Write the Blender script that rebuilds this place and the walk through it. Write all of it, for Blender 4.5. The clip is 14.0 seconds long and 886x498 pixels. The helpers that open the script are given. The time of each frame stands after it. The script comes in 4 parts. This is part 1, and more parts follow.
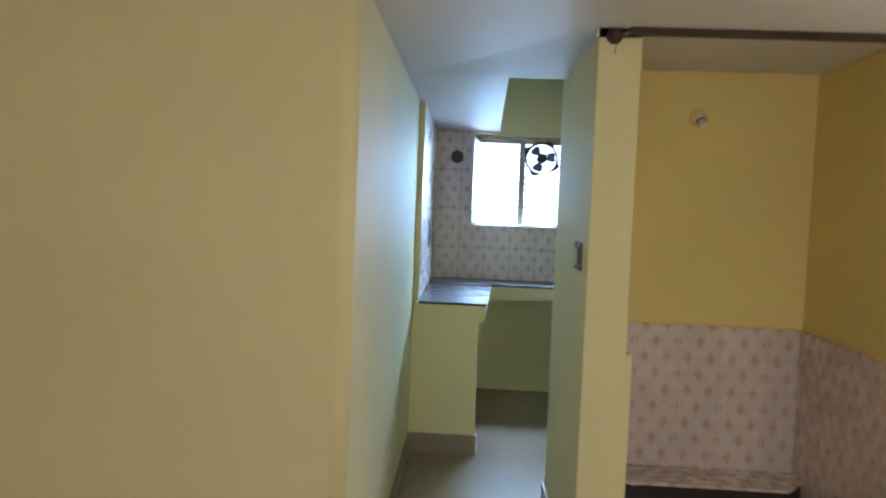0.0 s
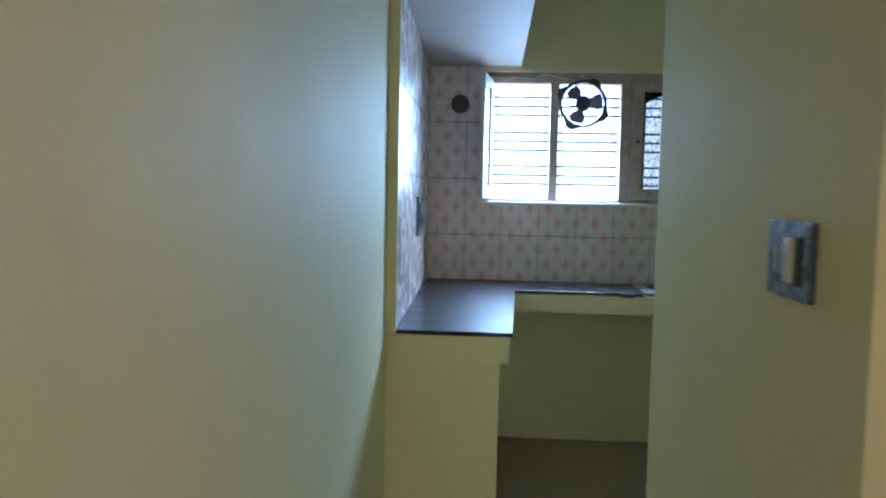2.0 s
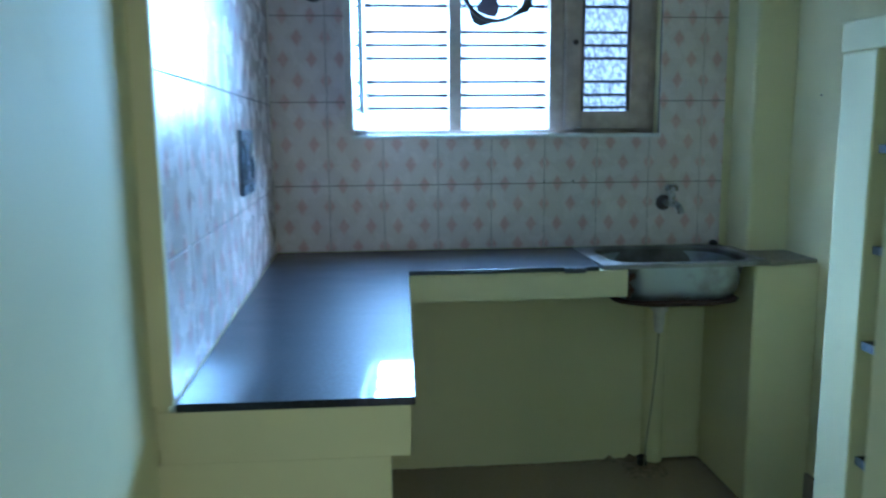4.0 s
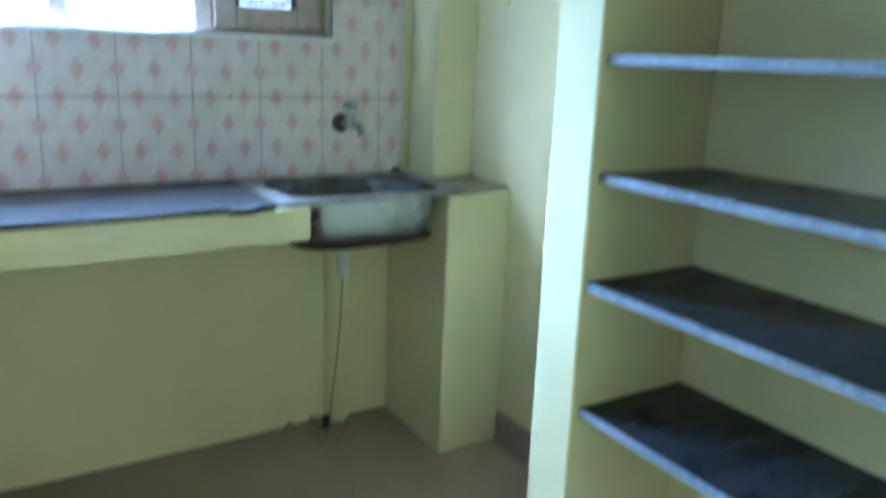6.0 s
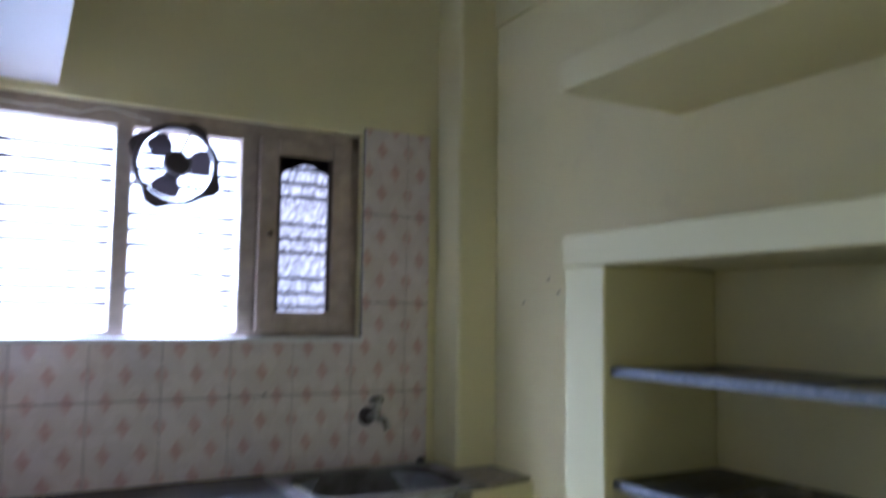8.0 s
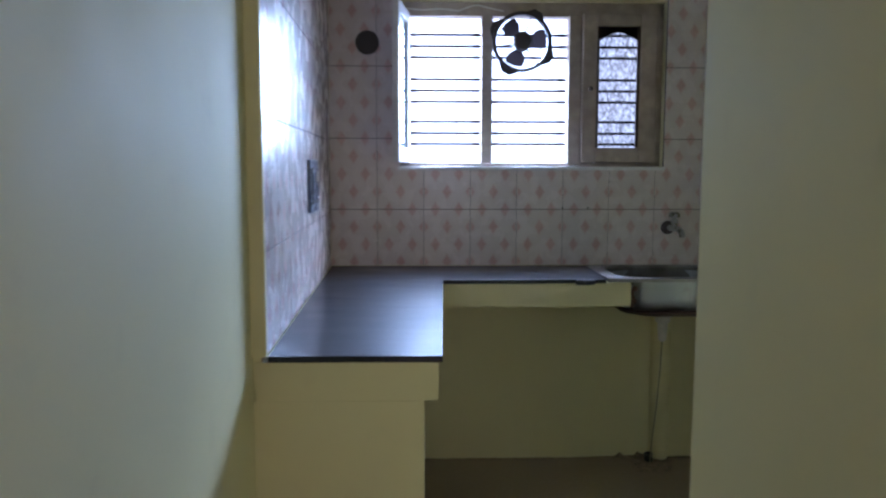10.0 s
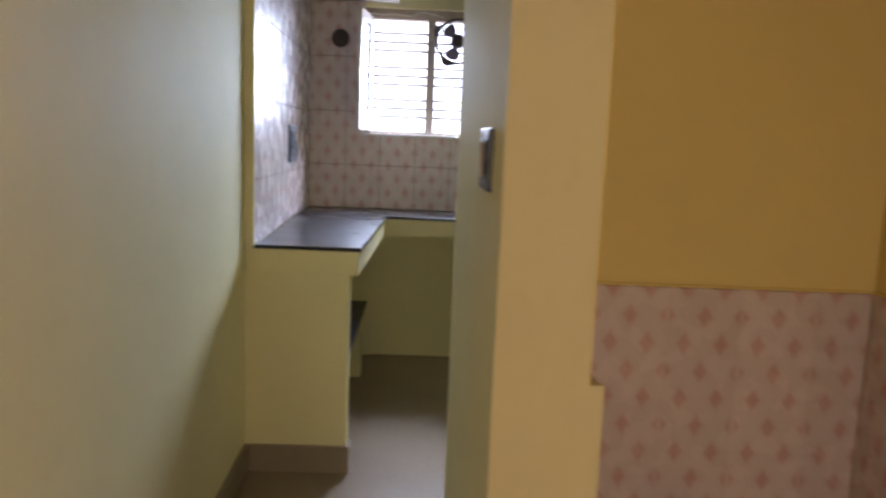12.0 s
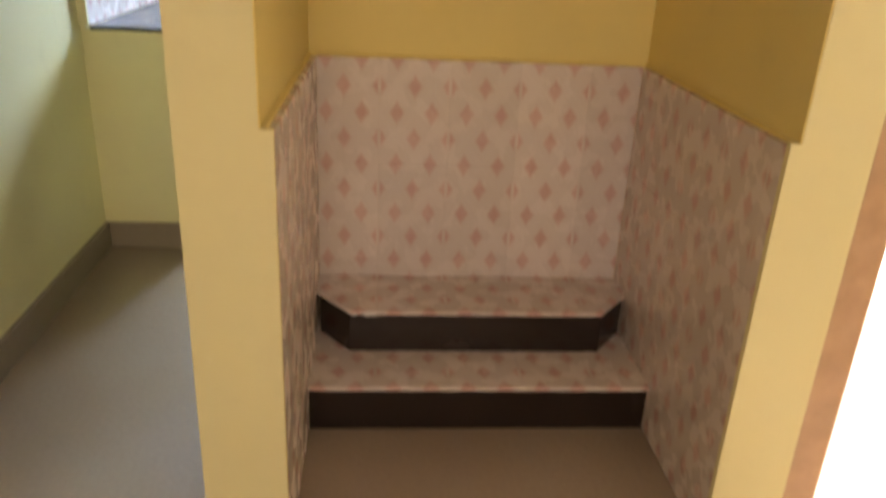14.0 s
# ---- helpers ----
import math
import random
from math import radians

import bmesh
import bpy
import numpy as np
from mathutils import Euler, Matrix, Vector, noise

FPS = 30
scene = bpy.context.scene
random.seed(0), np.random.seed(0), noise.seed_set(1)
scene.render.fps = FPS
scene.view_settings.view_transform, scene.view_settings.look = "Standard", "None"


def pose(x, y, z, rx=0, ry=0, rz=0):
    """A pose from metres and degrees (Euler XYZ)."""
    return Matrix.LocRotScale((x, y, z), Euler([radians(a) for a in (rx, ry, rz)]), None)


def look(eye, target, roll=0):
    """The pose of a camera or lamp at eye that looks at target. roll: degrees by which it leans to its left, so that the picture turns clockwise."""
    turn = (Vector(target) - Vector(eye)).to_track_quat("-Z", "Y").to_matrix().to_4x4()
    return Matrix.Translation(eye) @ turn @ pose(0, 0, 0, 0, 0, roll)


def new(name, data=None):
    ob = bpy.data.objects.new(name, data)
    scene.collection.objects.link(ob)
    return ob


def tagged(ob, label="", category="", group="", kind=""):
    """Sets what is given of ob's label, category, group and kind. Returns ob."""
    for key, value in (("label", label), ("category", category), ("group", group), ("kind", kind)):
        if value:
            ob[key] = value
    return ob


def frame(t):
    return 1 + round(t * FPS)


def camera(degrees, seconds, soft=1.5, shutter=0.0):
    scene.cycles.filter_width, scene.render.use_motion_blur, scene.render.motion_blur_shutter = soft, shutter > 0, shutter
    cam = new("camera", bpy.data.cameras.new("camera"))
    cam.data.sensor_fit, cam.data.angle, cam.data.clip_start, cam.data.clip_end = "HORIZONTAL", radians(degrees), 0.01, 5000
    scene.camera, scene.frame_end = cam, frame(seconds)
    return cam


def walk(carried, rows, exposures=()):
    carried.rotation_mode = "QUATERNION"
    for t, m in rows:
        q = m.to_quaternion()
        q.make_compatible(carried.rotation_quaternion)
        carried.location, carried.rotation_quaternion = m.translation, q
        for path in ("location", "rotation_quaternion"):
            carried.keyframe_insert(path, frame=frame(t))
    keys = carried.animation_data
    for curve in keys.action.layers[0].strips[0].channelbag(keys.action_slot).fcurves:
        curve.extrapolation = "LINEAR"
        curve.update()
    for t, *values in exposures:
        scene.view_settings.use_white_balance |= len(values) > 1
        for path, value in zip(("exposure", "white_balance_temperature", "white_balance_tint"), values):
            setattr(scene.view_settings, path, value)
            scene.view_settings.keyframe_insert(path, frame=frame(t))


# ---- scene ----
cam = camera(60.2, 14.0, soft=2.3, shutter=0.5)
PATH = [
    (0, (-0.09, 0.013, 1.424), (-0.2, 2.008, 1.316), 2.3),
    (0.5, (-0.118, 0.461, 1.386), (-0.22, 2.455, 1.274), 1.9),
    (1, (-0.112, 0.97, 1.401), (-0.22, 2.964, 1.283), 1.3),
    (1.5, (-0.136, 1.447, 1.366), (-0.26, 3.439, 1.24), 1.4),
    (2, (-0.14, 1.854, 1.343), (-0.271, 3.844, 1.198), 1.2),
    (2.2, (-0.128, 2.012, 1.35), (-0.268, 4.001, 1.196), 1.3),
    (4.3, (-0.122, 3.316, 1.302), (0.163, 5.266, 0.962), -0.3),
    (4.5, (-0.118, 3.405, 1.29), (0.263, 5.334, 0.926), -0.0),
    (5, (-0.098, 3.585, 1.27), (0.597, 5.405, 0.814), 0.7),
    (5.5, (-0.09, 3.656, 1.237), (0.735, 5.339, 0.538), 1.1),
    (5.6, (-0.083, 3.66, 1.222), (0.773, 5.323, 0.515), 1.5),
    (6, (-0.054, 3.707, 1.264), (0.969, 5.355, 0.776), 2.1),
    (6.5, (-0.067, 3.697, 1.348), (1.065, 5.345, 1.303), 1.2),
    (7, (-0.018, 3.699, 1.405), (1.053, 5.355, 1.737), 2.0),
    (7.5, (-0.025, 3.662, 1.416), (1.006, 5.31, 1.888), 2.5),
    (8, (-0.084, 3.599, 1.389), (0.882, 5.343, 1.559), 0.8),
    (8.5, (-0.133, 3.47, 1.303), (0.546, 5.348, 1.202), 0.1),
    (8.6, (-0.138, 3.437, 1.294), (0.457, 5.34, 1.152), 0.0),
    (9, (-0.165, 3.27, 1.276), (0.256, 5.215, 1.069), -0.2),
    (9.2, (-0.169, 3.17, 1.293), (0.171, 5.128, 1.07), -0.1),
    (11.3, (0.044, 1.912, 1.305), (-0.086, 3.899, 1.116), 0.7),
    (11.5, (0.068, 1.803, 1.303), (-0.046, 3.789, 1.096), 1.3),
    (12, (0.155, 1.592, 1.297), (0.212, 3.57, 1.009), 2.3),
    (12.5, (0.25, 1.412, 1.309), (0.475, 3.375, 0.993), 2.9),
    (13, (0.4, 1.38, 1.316), (0.777, 3.315, 0.985), 2.8),
    (13.2, (0.47, 1.392, 1.317), (0.816, 3.33, 0.967), 2.3),
    (13.5, (0.548, 1.396, 1.301), (0.739, 3.332, 0.838), 1.8),
    (13.7, (0.593, 1.394, 1.283), (0.757, 3.302, 0.709), 2.2),
    (13.9, (0.618, 1.401, 1.27), (0.776, 3.265, 0.562), 2.7),
    (14, (0.629, 1.401, 1.262), (0.788, 3.24, 0.494), 2.8),
]
EXPOSURES = [
    (0.0, 0.34, 5100, 11),
    (0.5, 0.17, 5100, 11),
    (1.0, 0.06, 5050, 11),
    (2.0, -0.06, 5050, 13),
    (4.5, 0.18, 4150, 4),
    (5.0, 0.48, 4350, 11),
    (5.6, 0.90, 4450, 11),
    (6.0, 1.32, 4550, 11),
    (6.5, 1.36, 4950, 18),
    (7.0, 0.74, 5150, 31),
    (7.5, 0.38, 5600, 36),
    (8.0, 0.04, 5450, 33),
    (8.5, -0.56, 5200, 28),
    (9.0, -0.36, 4700, 26),
    (11.5, -0.18, 6500, 33),
    (12.5, 0.32, 6550, 28),
    (14.0, 0.80, 6400, 21),
]
walk(cam, [(t, look(eye, target, roll)) for t, eye, target, roll in PATH], EXPOSURES)

# ---- world and light ----
world = bpy.data.worlds.new("world")
scene.world = world
world.use_nodes = True
wn = world.node_tree
sky = wn.nodes.new("ShaderNodeTexSky")
sky.sky_type = 'NISHITA'
sky.sun_disc = False
sky.sun_elevation = radians(48)
sky.sun_rotation = radians(20)
wn.links.new(sky.outputs[0], wn.nodes["Background"].inputs[0])
wn.nodes["Background"].inputs[1].default_value = 0.1

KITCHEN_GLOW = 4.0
KITCHEN_SKY = 70.0       # yard backdrop's glow above the view, boosted to light the kitchen
DOOR_GLOW = 9.0          # bright yard beyond the entrance door
KITCHEN_WATTS = 62.0     # sky light entering by the open bays of the kitchen window
HALL_WATTS = 26.0        # added hall fill, set before an assumed opening behind the start
DOOR_WATTS = 36.0        # daylight through the open entrance


def area_lamp(name, m, w, h, watts, color, spread=180):
    d = bpy.data.lights.new(name, 'AREA')
    d.shape, d.size, d.size_y, d.energy, d.color = 'RECTANGLE', w, h, watts, color
    d.spread = radians(spread)
    ob = new(name, d)
    ob.matrix_world = m
    return ob


area_lamp("hall_fill", look((0.45, -1.86, 1.35), (0.2, 0.8, 1.1)), 1.9, 1.1, HALL_WATTS, (1.0, 0.76, 0.48))

area_lamp("kitchen_window_daylight", look((0.17, 6.32, 1.67), (-0.20, 5.0, 0.64)), 0.70, 0.62, KITCHEN_WATTS, (0.58, 0.80, 1.0), 116)

area_lamp("entrance_daylight", look((2.01, 2.86, 1.0), (2.5, 1.0, 0.40)), 0.78, 1.7, DOOR_WATTS, (1.0, 0.86, 0.66))


# ---- materials ----
class Nodes:
    """A short way to write a node material."""

    def __init__(self, name):
        self.mat = bpy.data.materials.new(name)
        self.mat.use_nodes = True
        self.t = self.mat.node_tree
        self.b = self.t.nodes["Principled BSDF"]
        self.out = self.t.nodes["Material Output"]

    def put(self, socket, v):
        if isinstance(v, bpy.types.NodeSocket):
            self.t.links.new(v, socket)
        elif isinstance(v, tuple) and len(v) == 3 and socket.type == 'RGBA':
            socket.default_value = (*v, 1)
        else:
            socket.default_value = v

    def node(self, kind, **ins):
        n = self.t.nodes.new(kind)
        for k, v in ins.items():
            self.put(n.inputs[k.replace("_", " ")], v)
        return n

    def math(self, op, a, b=0.0, c=0.0):
        n = self.t.nodes.new("ShaderNodeMath")
        n.operation = op
        for s, v in zip(n.inputs, (a, b, c)):
            self.put(s, v)
        return n.outputs[0]

    def coords(self, which="Object"):
        return self.t.nodes.new("ShaderNodeTexCoord").outputs[which]

    def world_coords(self):
        return self.t.nodes.new("ShaderNodeNewGeometry").outputs["Position"]

    def noise(self, vec, scale, detail=4.0, rough=0.55):
        return self.node("ShaderNodeTexNoise", Vector=vec, Scale=scale, Detail=detail, Roughness=rough).outputs["Fac"]

    def ramp(self, fac, lo, hi, a=0.0, b=1.0):
        n = self.t.nodes.new("ShaderNodeMapRange")
        for k, v in (("Value", fac), ("From Min", lo), ("From Max", hi), ("To Min", a), ("To Max", b)):
            self.put(n.inputs[k], v)
        return n.outputs[0]

    def mix(self, fac, a, b):
        n = self.t.nodes.new("ShaderNodeMix")
        n.data_type = 'RGBA'
        self.put(n.inputs[0], fac)
        self.put(n.inputs[6], a)
        self.put(n.inputs[7], b)
        return n.outputs[2]

    def bump(self, height, strength, dist=0.002):
        n = self.node("ShaderNodeBump", Height=height, Strength=strength, Distance=dist)
        self.t.links.new(n.outputs[0], self.b.inputs["Normal"])

    def set(self, **ins):
        for k, v in ins.items():
            self.put(self.b.inputs[k.replace("_", " ")], v)
        return self.mat


def paint(name, color, rough=0.70, wear=0.10, dirt=(0.35, 0.30, 0.2)):
    n = Nodes(name)
    p = n.world_coords()
    big = n.noise(p, 1.6, 3)
    mid = n.noise(p, 9.0, 4)
    fine = n.noise(p, 160.0, 3)
    c = n.mix(n.ramp(big, 0.3, 0.7, 0.0, 1.0), tuple(v * 0.94 for v in color), color)
    c = n.mix(n.ramp(mid, 0.62, 0.8, 0.0, wear), c, dirt)
    h = n.math('ADD', n.math('MULTIPLY', n.noise(p, 14.0, 3), 0.7), n.math('MULTIPLY', fine, 0.3))
    n.bump(h, 0.14, 0.004)
    return n.set(Base_Color=c, Roughness=n.ramp(mid, 0.2, 0.8, rough - 0.05, rough + 0.06), Specular_IOR_Level=0.24)


M_WALL = paint("yellow_wall_paint", (0.75, 0.69, 0.395))
# wall yellow deepened to carry the light bounced within the niche
M_NICHE = paint("niche_bounce_yellow", (0.80, 0.665, 0.26))
M_CEIL = paint("white_ceiling_paint", (0.68, 0.665, 0.665), 0.6, 0.05, (0.5, 0.48, 0.45))


def tile_material():
    n = Nodes("flowered_wall_tile")
    uv = n.node("ShaderNodeSeparateXYZ", Vector=n.coords("UV"))
    p = n.math('FRACT', n.math('MULTIPLY', uv.outputs[0], 2.0))
    q = n.math('FRACT', n.math('MULTIPLY', uv.outputs[1], 2.0))
    pc = n.math('ABSOLUTE', n.math('SUBTRACT', p, 0.5))
    qc = n.math('ABSOLUTE', n.math('SUBTRACT', q, 0.5))
    pe = n.math('SUBTRACT', 0.5, pc)
    qe = n.math('SUBTRACT', 0.5, qc)
    da = n.math('ADD', n.math('DIVIDE', pc, 0.235), n.math('DIVIDE', qe, 0.235))
    db = n.math('ADD', n.math('DIVIDE', pe, 0.235), n.math('DIVIDE', qc, 0.235))
    d = n.math('MINIMUM', da, db)
    w = n.world_coords()
    speck = n.noise(w, 210.0, 2)
    edge = n.math('ADD', d, n.ramp(speck, 0.3, 0.7, -0.14, 0.14))
    inside = n.ramp(edge, 0.62, 1.12, 1.0, 0.0)
    # the print stops short of the tile's upright edges
    u = n.math('FRACT', uv.outputs[0])
    rim = n.math('SUBTRACT', 0.5, n.math('ABSOLUTE', n.math('SUBTRACT', u, 0.5)))
    inside = n.math('MULTIPLY', inside, n.ramp(rim, 0.012, 0.034, 0.15, 1.0))
    rnd = n.t.nodes.new("ShaderNodeObjectInfo").outputs["Random"]
    # a raised double line runs between the flowers
    gap = n.math('ABSOLUTE', n.math('SUBTRACT', da, db))
    line = n.ramp(n.math('ABSOLUTE', n.math('SUBTRACT', gap, 0.34)), 0.05, 0.20, 1.0, 0.0)
    base = n.mix(n.math('MULTIPLY', line, 0.28), (0.675, 0.60, 0.56), (0.76, 0.715, 0.68))
    base = n.mix(n.ramp(n.noise(w, 6.0, 4), 0.35, 0.75, 0.0, 0.22), base, (0.55, 0.48, 0.42))
    rose = n.mix(n.ramp(n.noise(w, 45.0, 3), 0.35, 0.65), (0.585, 0.385, 0.35), (0.56, 0.335, 0.295))
    c = n.mix(n.math('MULTIPLY', inside, n.ramp(speck, 0.25, 0.6, 0.68, 0.95)), base, rose)
    hsv = n.node("ShaderNodeHueSaturation", Color=c)
    n.put(hsv.inputs["Value"], n.ramp(rnd, 0.0, 1.0, 0.94, 1.03))
    wave = n.math('MULTIPLY', n.noise(w, 9.0, 2), 1.6)
    n.bump(n.math('ADD', n.math('MULTIPLY', line, 0.22), wave), 0.19, 0.003)
    return n.set(Base_Color=hsv.outputs[0], Roughness=n.ramp(n.noise(w, 14.0, 4), 0.3, 0.7, 0.19, 0.34), Specular_IOR_Level=0.5)


M_TILE = tile_material()


def stone(name, a, b, rough, scale=140.0, wear=0.3, relief=0.02, polish=0.0):
    n = Nodes(name)
    w = n.world_coords()
    s = n.noise(w, scale, 2)
    c = n.mix(n.ramp(s, 0.45, 0.65), a, b)
    wipe = n.node("ShaderNodeMapping", Vector=w)
    wipe.inputs["Rotation"].default_value = (0.0, 0.0, 0.5)
    wipe.inputs["Scale"].default_value = (1.0, 2.6, 1.0)
    smear = n.noise(wipe.outputs[0], 3.2, 5, 0.6)
    c = n.mix(n.ramp(smear, 0.38, 0.72, 0.0, wear), c, tuple(v * 2.0 + 0.02 for v in b))
    n.bump(n.noise(w, 60.0, 2), relief, 0.002)
    if polish:
        n.set(Coat_Weight=polish, Coat_Roughness=0.04, Coat_IOR=1.5, Specular_IOR_Level=0.06)
    return n.set(Base_Color=c, Roughness=n.ramp(smear, 0.3, 0.7, rough - 0.06, rough + 0.08))


M_GRANITE = stone("black_stone_slab", (0.012, 0.014, 0.018), (0.022, 0.026, 0.033), 0.42, 140.0, 0.35, 0.0, 0.55)
M_EDGE = stone("sawn_stone_edge", (0.13, 0.145, 0.17), (0.23, 0.25, 0.285), 0.6, 60.0)
M_CUT = stone("dark_sawn_edge", (0.03, 0.033, 0.038), (0.07, 0.075, 0.085), 0.5, 60.0)
M_RISER = stone("dark_brown_granite", (0.013, 0.008, 0.006), (0.022, 0.013, 0.010), 0.22, 260.0, 0.1)
M_SHELF = stone("dull_black_stone", (0.010, 0.011, 0.014), (0.020, 0.022, 0.027), 0.26, 140.0, 0.2, 0.01, 0.25)
M_LEDGE = stone("stained_ledge_stone", (0.17, 0.15, 0.105), (0.25, 0.225, 0.16), 0.55, 50.0, 0.15)


def floor_material(name, a, b, rough):
    n = Nodes(name)
    w = n.world_coords()
    off = n.node("ShaderNodeMapping", Vector=w)
    off.inputs["Location"].default_value = (0.31, 0.17, 0.43)
    p = off.outputs[0]
    c = n.mix(n.ramp(n.noise(p, 1.7, 2), 0.25, 0.75), a, b)
    c = n.mix(n.ramp(n.noise(p, 70.0, 1), 0.3, 0.8, 0.0, 0.25), c, tuple(v * 0.75 for v in a))
    n.bump(n.noise(p, 9.0, 1), 0.03, 0.004)
    return n.set(Base_Color=c, Roughness=rough)


M_FLOOR = floor_material("beige_floor_tile", (0.29, 0.225, 0.162), (0.355, 0.283, 0.208), 0.2)
M_SKIRT = floor_material("beige_skirting_tile", (0.27, 0.215, 0.155), (0.33, 0.27, 0.20), 0.35)


def plain(name, color, rough=0.5, metal=0.0, var=0.15, scale=40.0, bump=0.05):
    n = Nodes(name)
    w = n.world_coords()
    f = n.noise(w, scale, 4)
    c = n.mix(n.ramp(f, 0.35, 0.7), tuple(v * (1 - var) for v in color), color)
    n.bump(f, bump, 0.002)
    return n.set(Base_Color=c, Roughness=n.ramp(f, 0.3, 0.7, max(rough - 0.06, 0.03), min(rough + 0.08, 1.0)), Metallic=metal)


def steel_material(name="stained_steel", bright=(0.35, 0.37, 0.38), stain=(0.17, 0.15, 0.125), rough=0.30):
    n = Nodes(name)
    w = n.world_coords()
    f = n.noise(w, 11.0, 5)
    c = n.mix(n.ramp(f, 0.45, 0.72, 0.0, 0.75), bright, stain)
    n.bump(n.noise(w, 120.0, 2), 0.06, 0.001)
    return n.set(Base_Color=c, Roughness=n.ramp(f, 0.3, 0.7, rough, rough + 0.25), Metallic=0.9)


M_STEEL = steel_material()
M_RIM = steel_material("scuffed_rim_steel", (0.25, 0.24, 0.235), (0.14, 0.12, 0.10), 0.38)
M_BASIN = steel_material("dark_basin_steel", (0.15, 0.145, 0.14), (0.07, 0.06, 0.052), 0.42)
M_GROUT = plain("grout", (0.21, 0.19, 0.17), 0.9)
M_FRAME = plain("beige_window_wood", (0.46, 0.37, 0.30), 0.5, 0.0, 0.3, 18.0)
# window wood paled to carry the daylight falling on the open leaf
M_LEAF = plain("lit_shutter_wood", (0.62, 0.58, 0.52), 0.45, 0.0, 0.2, 18.0)
M_DARKWOOD = plain("dark_wood", (0.055, 0.030, 0.018), 0.5, 0.0, 0.35, 25.0)
M_DOORWOOD = plain("brown_door_wood", (0.54, 0.35, 0.215), 0.4, 0.0, 0.2, 14.0)
M_IRON = plain("dark_iron", (0.06, 0.045, 0.045), 0.5, 0.3)
M_FAN = plain("brown_fan_metal", (0.045, 0.033, 0.035), 0.45, 0.2)
M_CHROME = plain("worn_chrome", (0.42, 0.41, 0.39), 0.27, 1.0, 0.35)
M_BLACK = plain("black_plastic", (0.02, 0.02, 0.022), 0.4)
M_PLATE = plain("grey_switch_plate", (0.10, 0.135, 0.19), 0.28)
M_ROCKER = plain("pale_blue_plastic", (0.42, 0.48, 0.56), 0.35)
M_WHITE = plain("ivory_plastic", (0.74, 0.70, 0.62), 0.35)
M_HOSE = plain("dirty_hose", (0.34, 0.31, 0.20), 0.5)
M_SILL = plain("white_sill_paint", (0.74, 0.73, 0.70), 0.4)
M_DIRT = plain("crumbled_mortar", (0.33, 0.25, 0.165), 0.95, 0.0, 0.5, 60.0, 0.5)
M_RUST = plain("rust", (0.065, 0.032, 0.02), 0.85)
M_GROUND = plain("outdoor_concrete", (0.62, 0.58, 0.52), 0.8)


def glass_material(name, frosted):
    n = Nodes(name)
    if frosted:
        w = n.world_coords()
        stretch = n.node("ShaderNodeMapping", Vector=w)
        stretch.inputs["Scale"].default_value = (1.0, 1.0, 0.6)
        n.bump(n.noise(stretch.outputs[0], 150.0, 3), 0.42, 0.003)
        return n.set(Base_Color=n.mix(n.ramp(n.noise(stretch.outputs[0], 90.0, 3), 0.38, 0.62), (0.15, 0.15, 0.15), (0.38, 0.38, 0.385)), Roughness=0.06, Transmission_Weight=0.92, IOR=1.25)
    # dark colour stands for the dim reflection in an obliquely seen pane
    return n.set(Base_Color=(0.25, 0.32, 0.38), Roughness=0.08, Transmission_Weight=0.6, IOR=1.45)


M_FROST = glass_material("rippled_glass", True)
M_GLASS = glass_material("darkened_glass", False)


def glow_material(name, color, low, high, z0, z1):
    """A hazy glowing distance whose strength goes from low at z0 to high at z1."""
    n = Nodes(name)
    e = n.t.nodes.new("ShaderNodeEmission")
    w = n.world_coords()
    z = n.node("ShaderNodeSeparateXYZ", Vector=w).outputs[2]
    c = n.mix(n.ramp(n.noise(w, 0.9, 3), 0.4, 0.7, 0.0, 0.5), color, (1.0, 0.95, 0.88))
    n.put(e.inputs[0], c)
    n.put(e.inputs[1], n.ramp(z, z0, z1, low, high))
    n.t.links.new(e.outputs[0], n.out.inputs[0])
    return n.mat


# dim where the window shows it, far stronger overhead as added kitchen light
M_YARD = glow_material("yard_backdrop_glow", (0.72, 0.85, 1.0), KITCHEN_GLOW, KITCHEN_SKY, 2.3, 4.4)
M_YARD2 = glow_material("bright_entrance_haze", (1.0, 0.93, 0.78), DOOR_GLOW, DOOR_GLOW, 0.0, 1.0)


# ---- mesh helpers ----
def mesh_object(name, bm, mat, parent=None):
    me = bpy.data.meshes.new(name)
    bm.normal_update()
    bm.to_mesh(me)
    bm.free()
    me.materials.append(mat)
    ob = new(name, me)
    if parent:
        ob.parent = parent
    return ob


def part(name, bm, mat, parent, label=""):
    return tagged(mesh_object(name, bm, mat, parent), label)


def thing(name, base, label, category, group=""):
    ob = new(name)
    ob.empty_display_size = 0.05
    ob.location = base
    return tagged(ob, label, category, group)


def setting(name, bm, mat, label, category):
    return tagged(mesh_object(name, bm, mat), label, category, kind="structure")


def cuboid(bm, x0, x1, y0, y1, z0, z1, bevel=0.0, seg=2):
    m = Matrix.LocRotScale(((x0 + x1) / 2, (y0 + y1) / 2, (z0 + z1) / 2), None, (x1 - x0, y1 - y0, z1 - z0))
    vs = bmesh.ops.create_cube(bm, size=1, matrix=m)["verts"]
    if bevel:
        es = {e for v in vs for e in v.link_edges}
        bmesh.ops.bevel(bm, geom=list(es), offset=bevel, segments=seg, profile=0.5, affect='EDGES')
    return bm


def box(x0, x1, y0, y1, z0, z1, bevel=0.0, seg=2):
    return cuboid(bmesh.new(), x0, x1, y0, y1, z0, z1, bevel, seg)


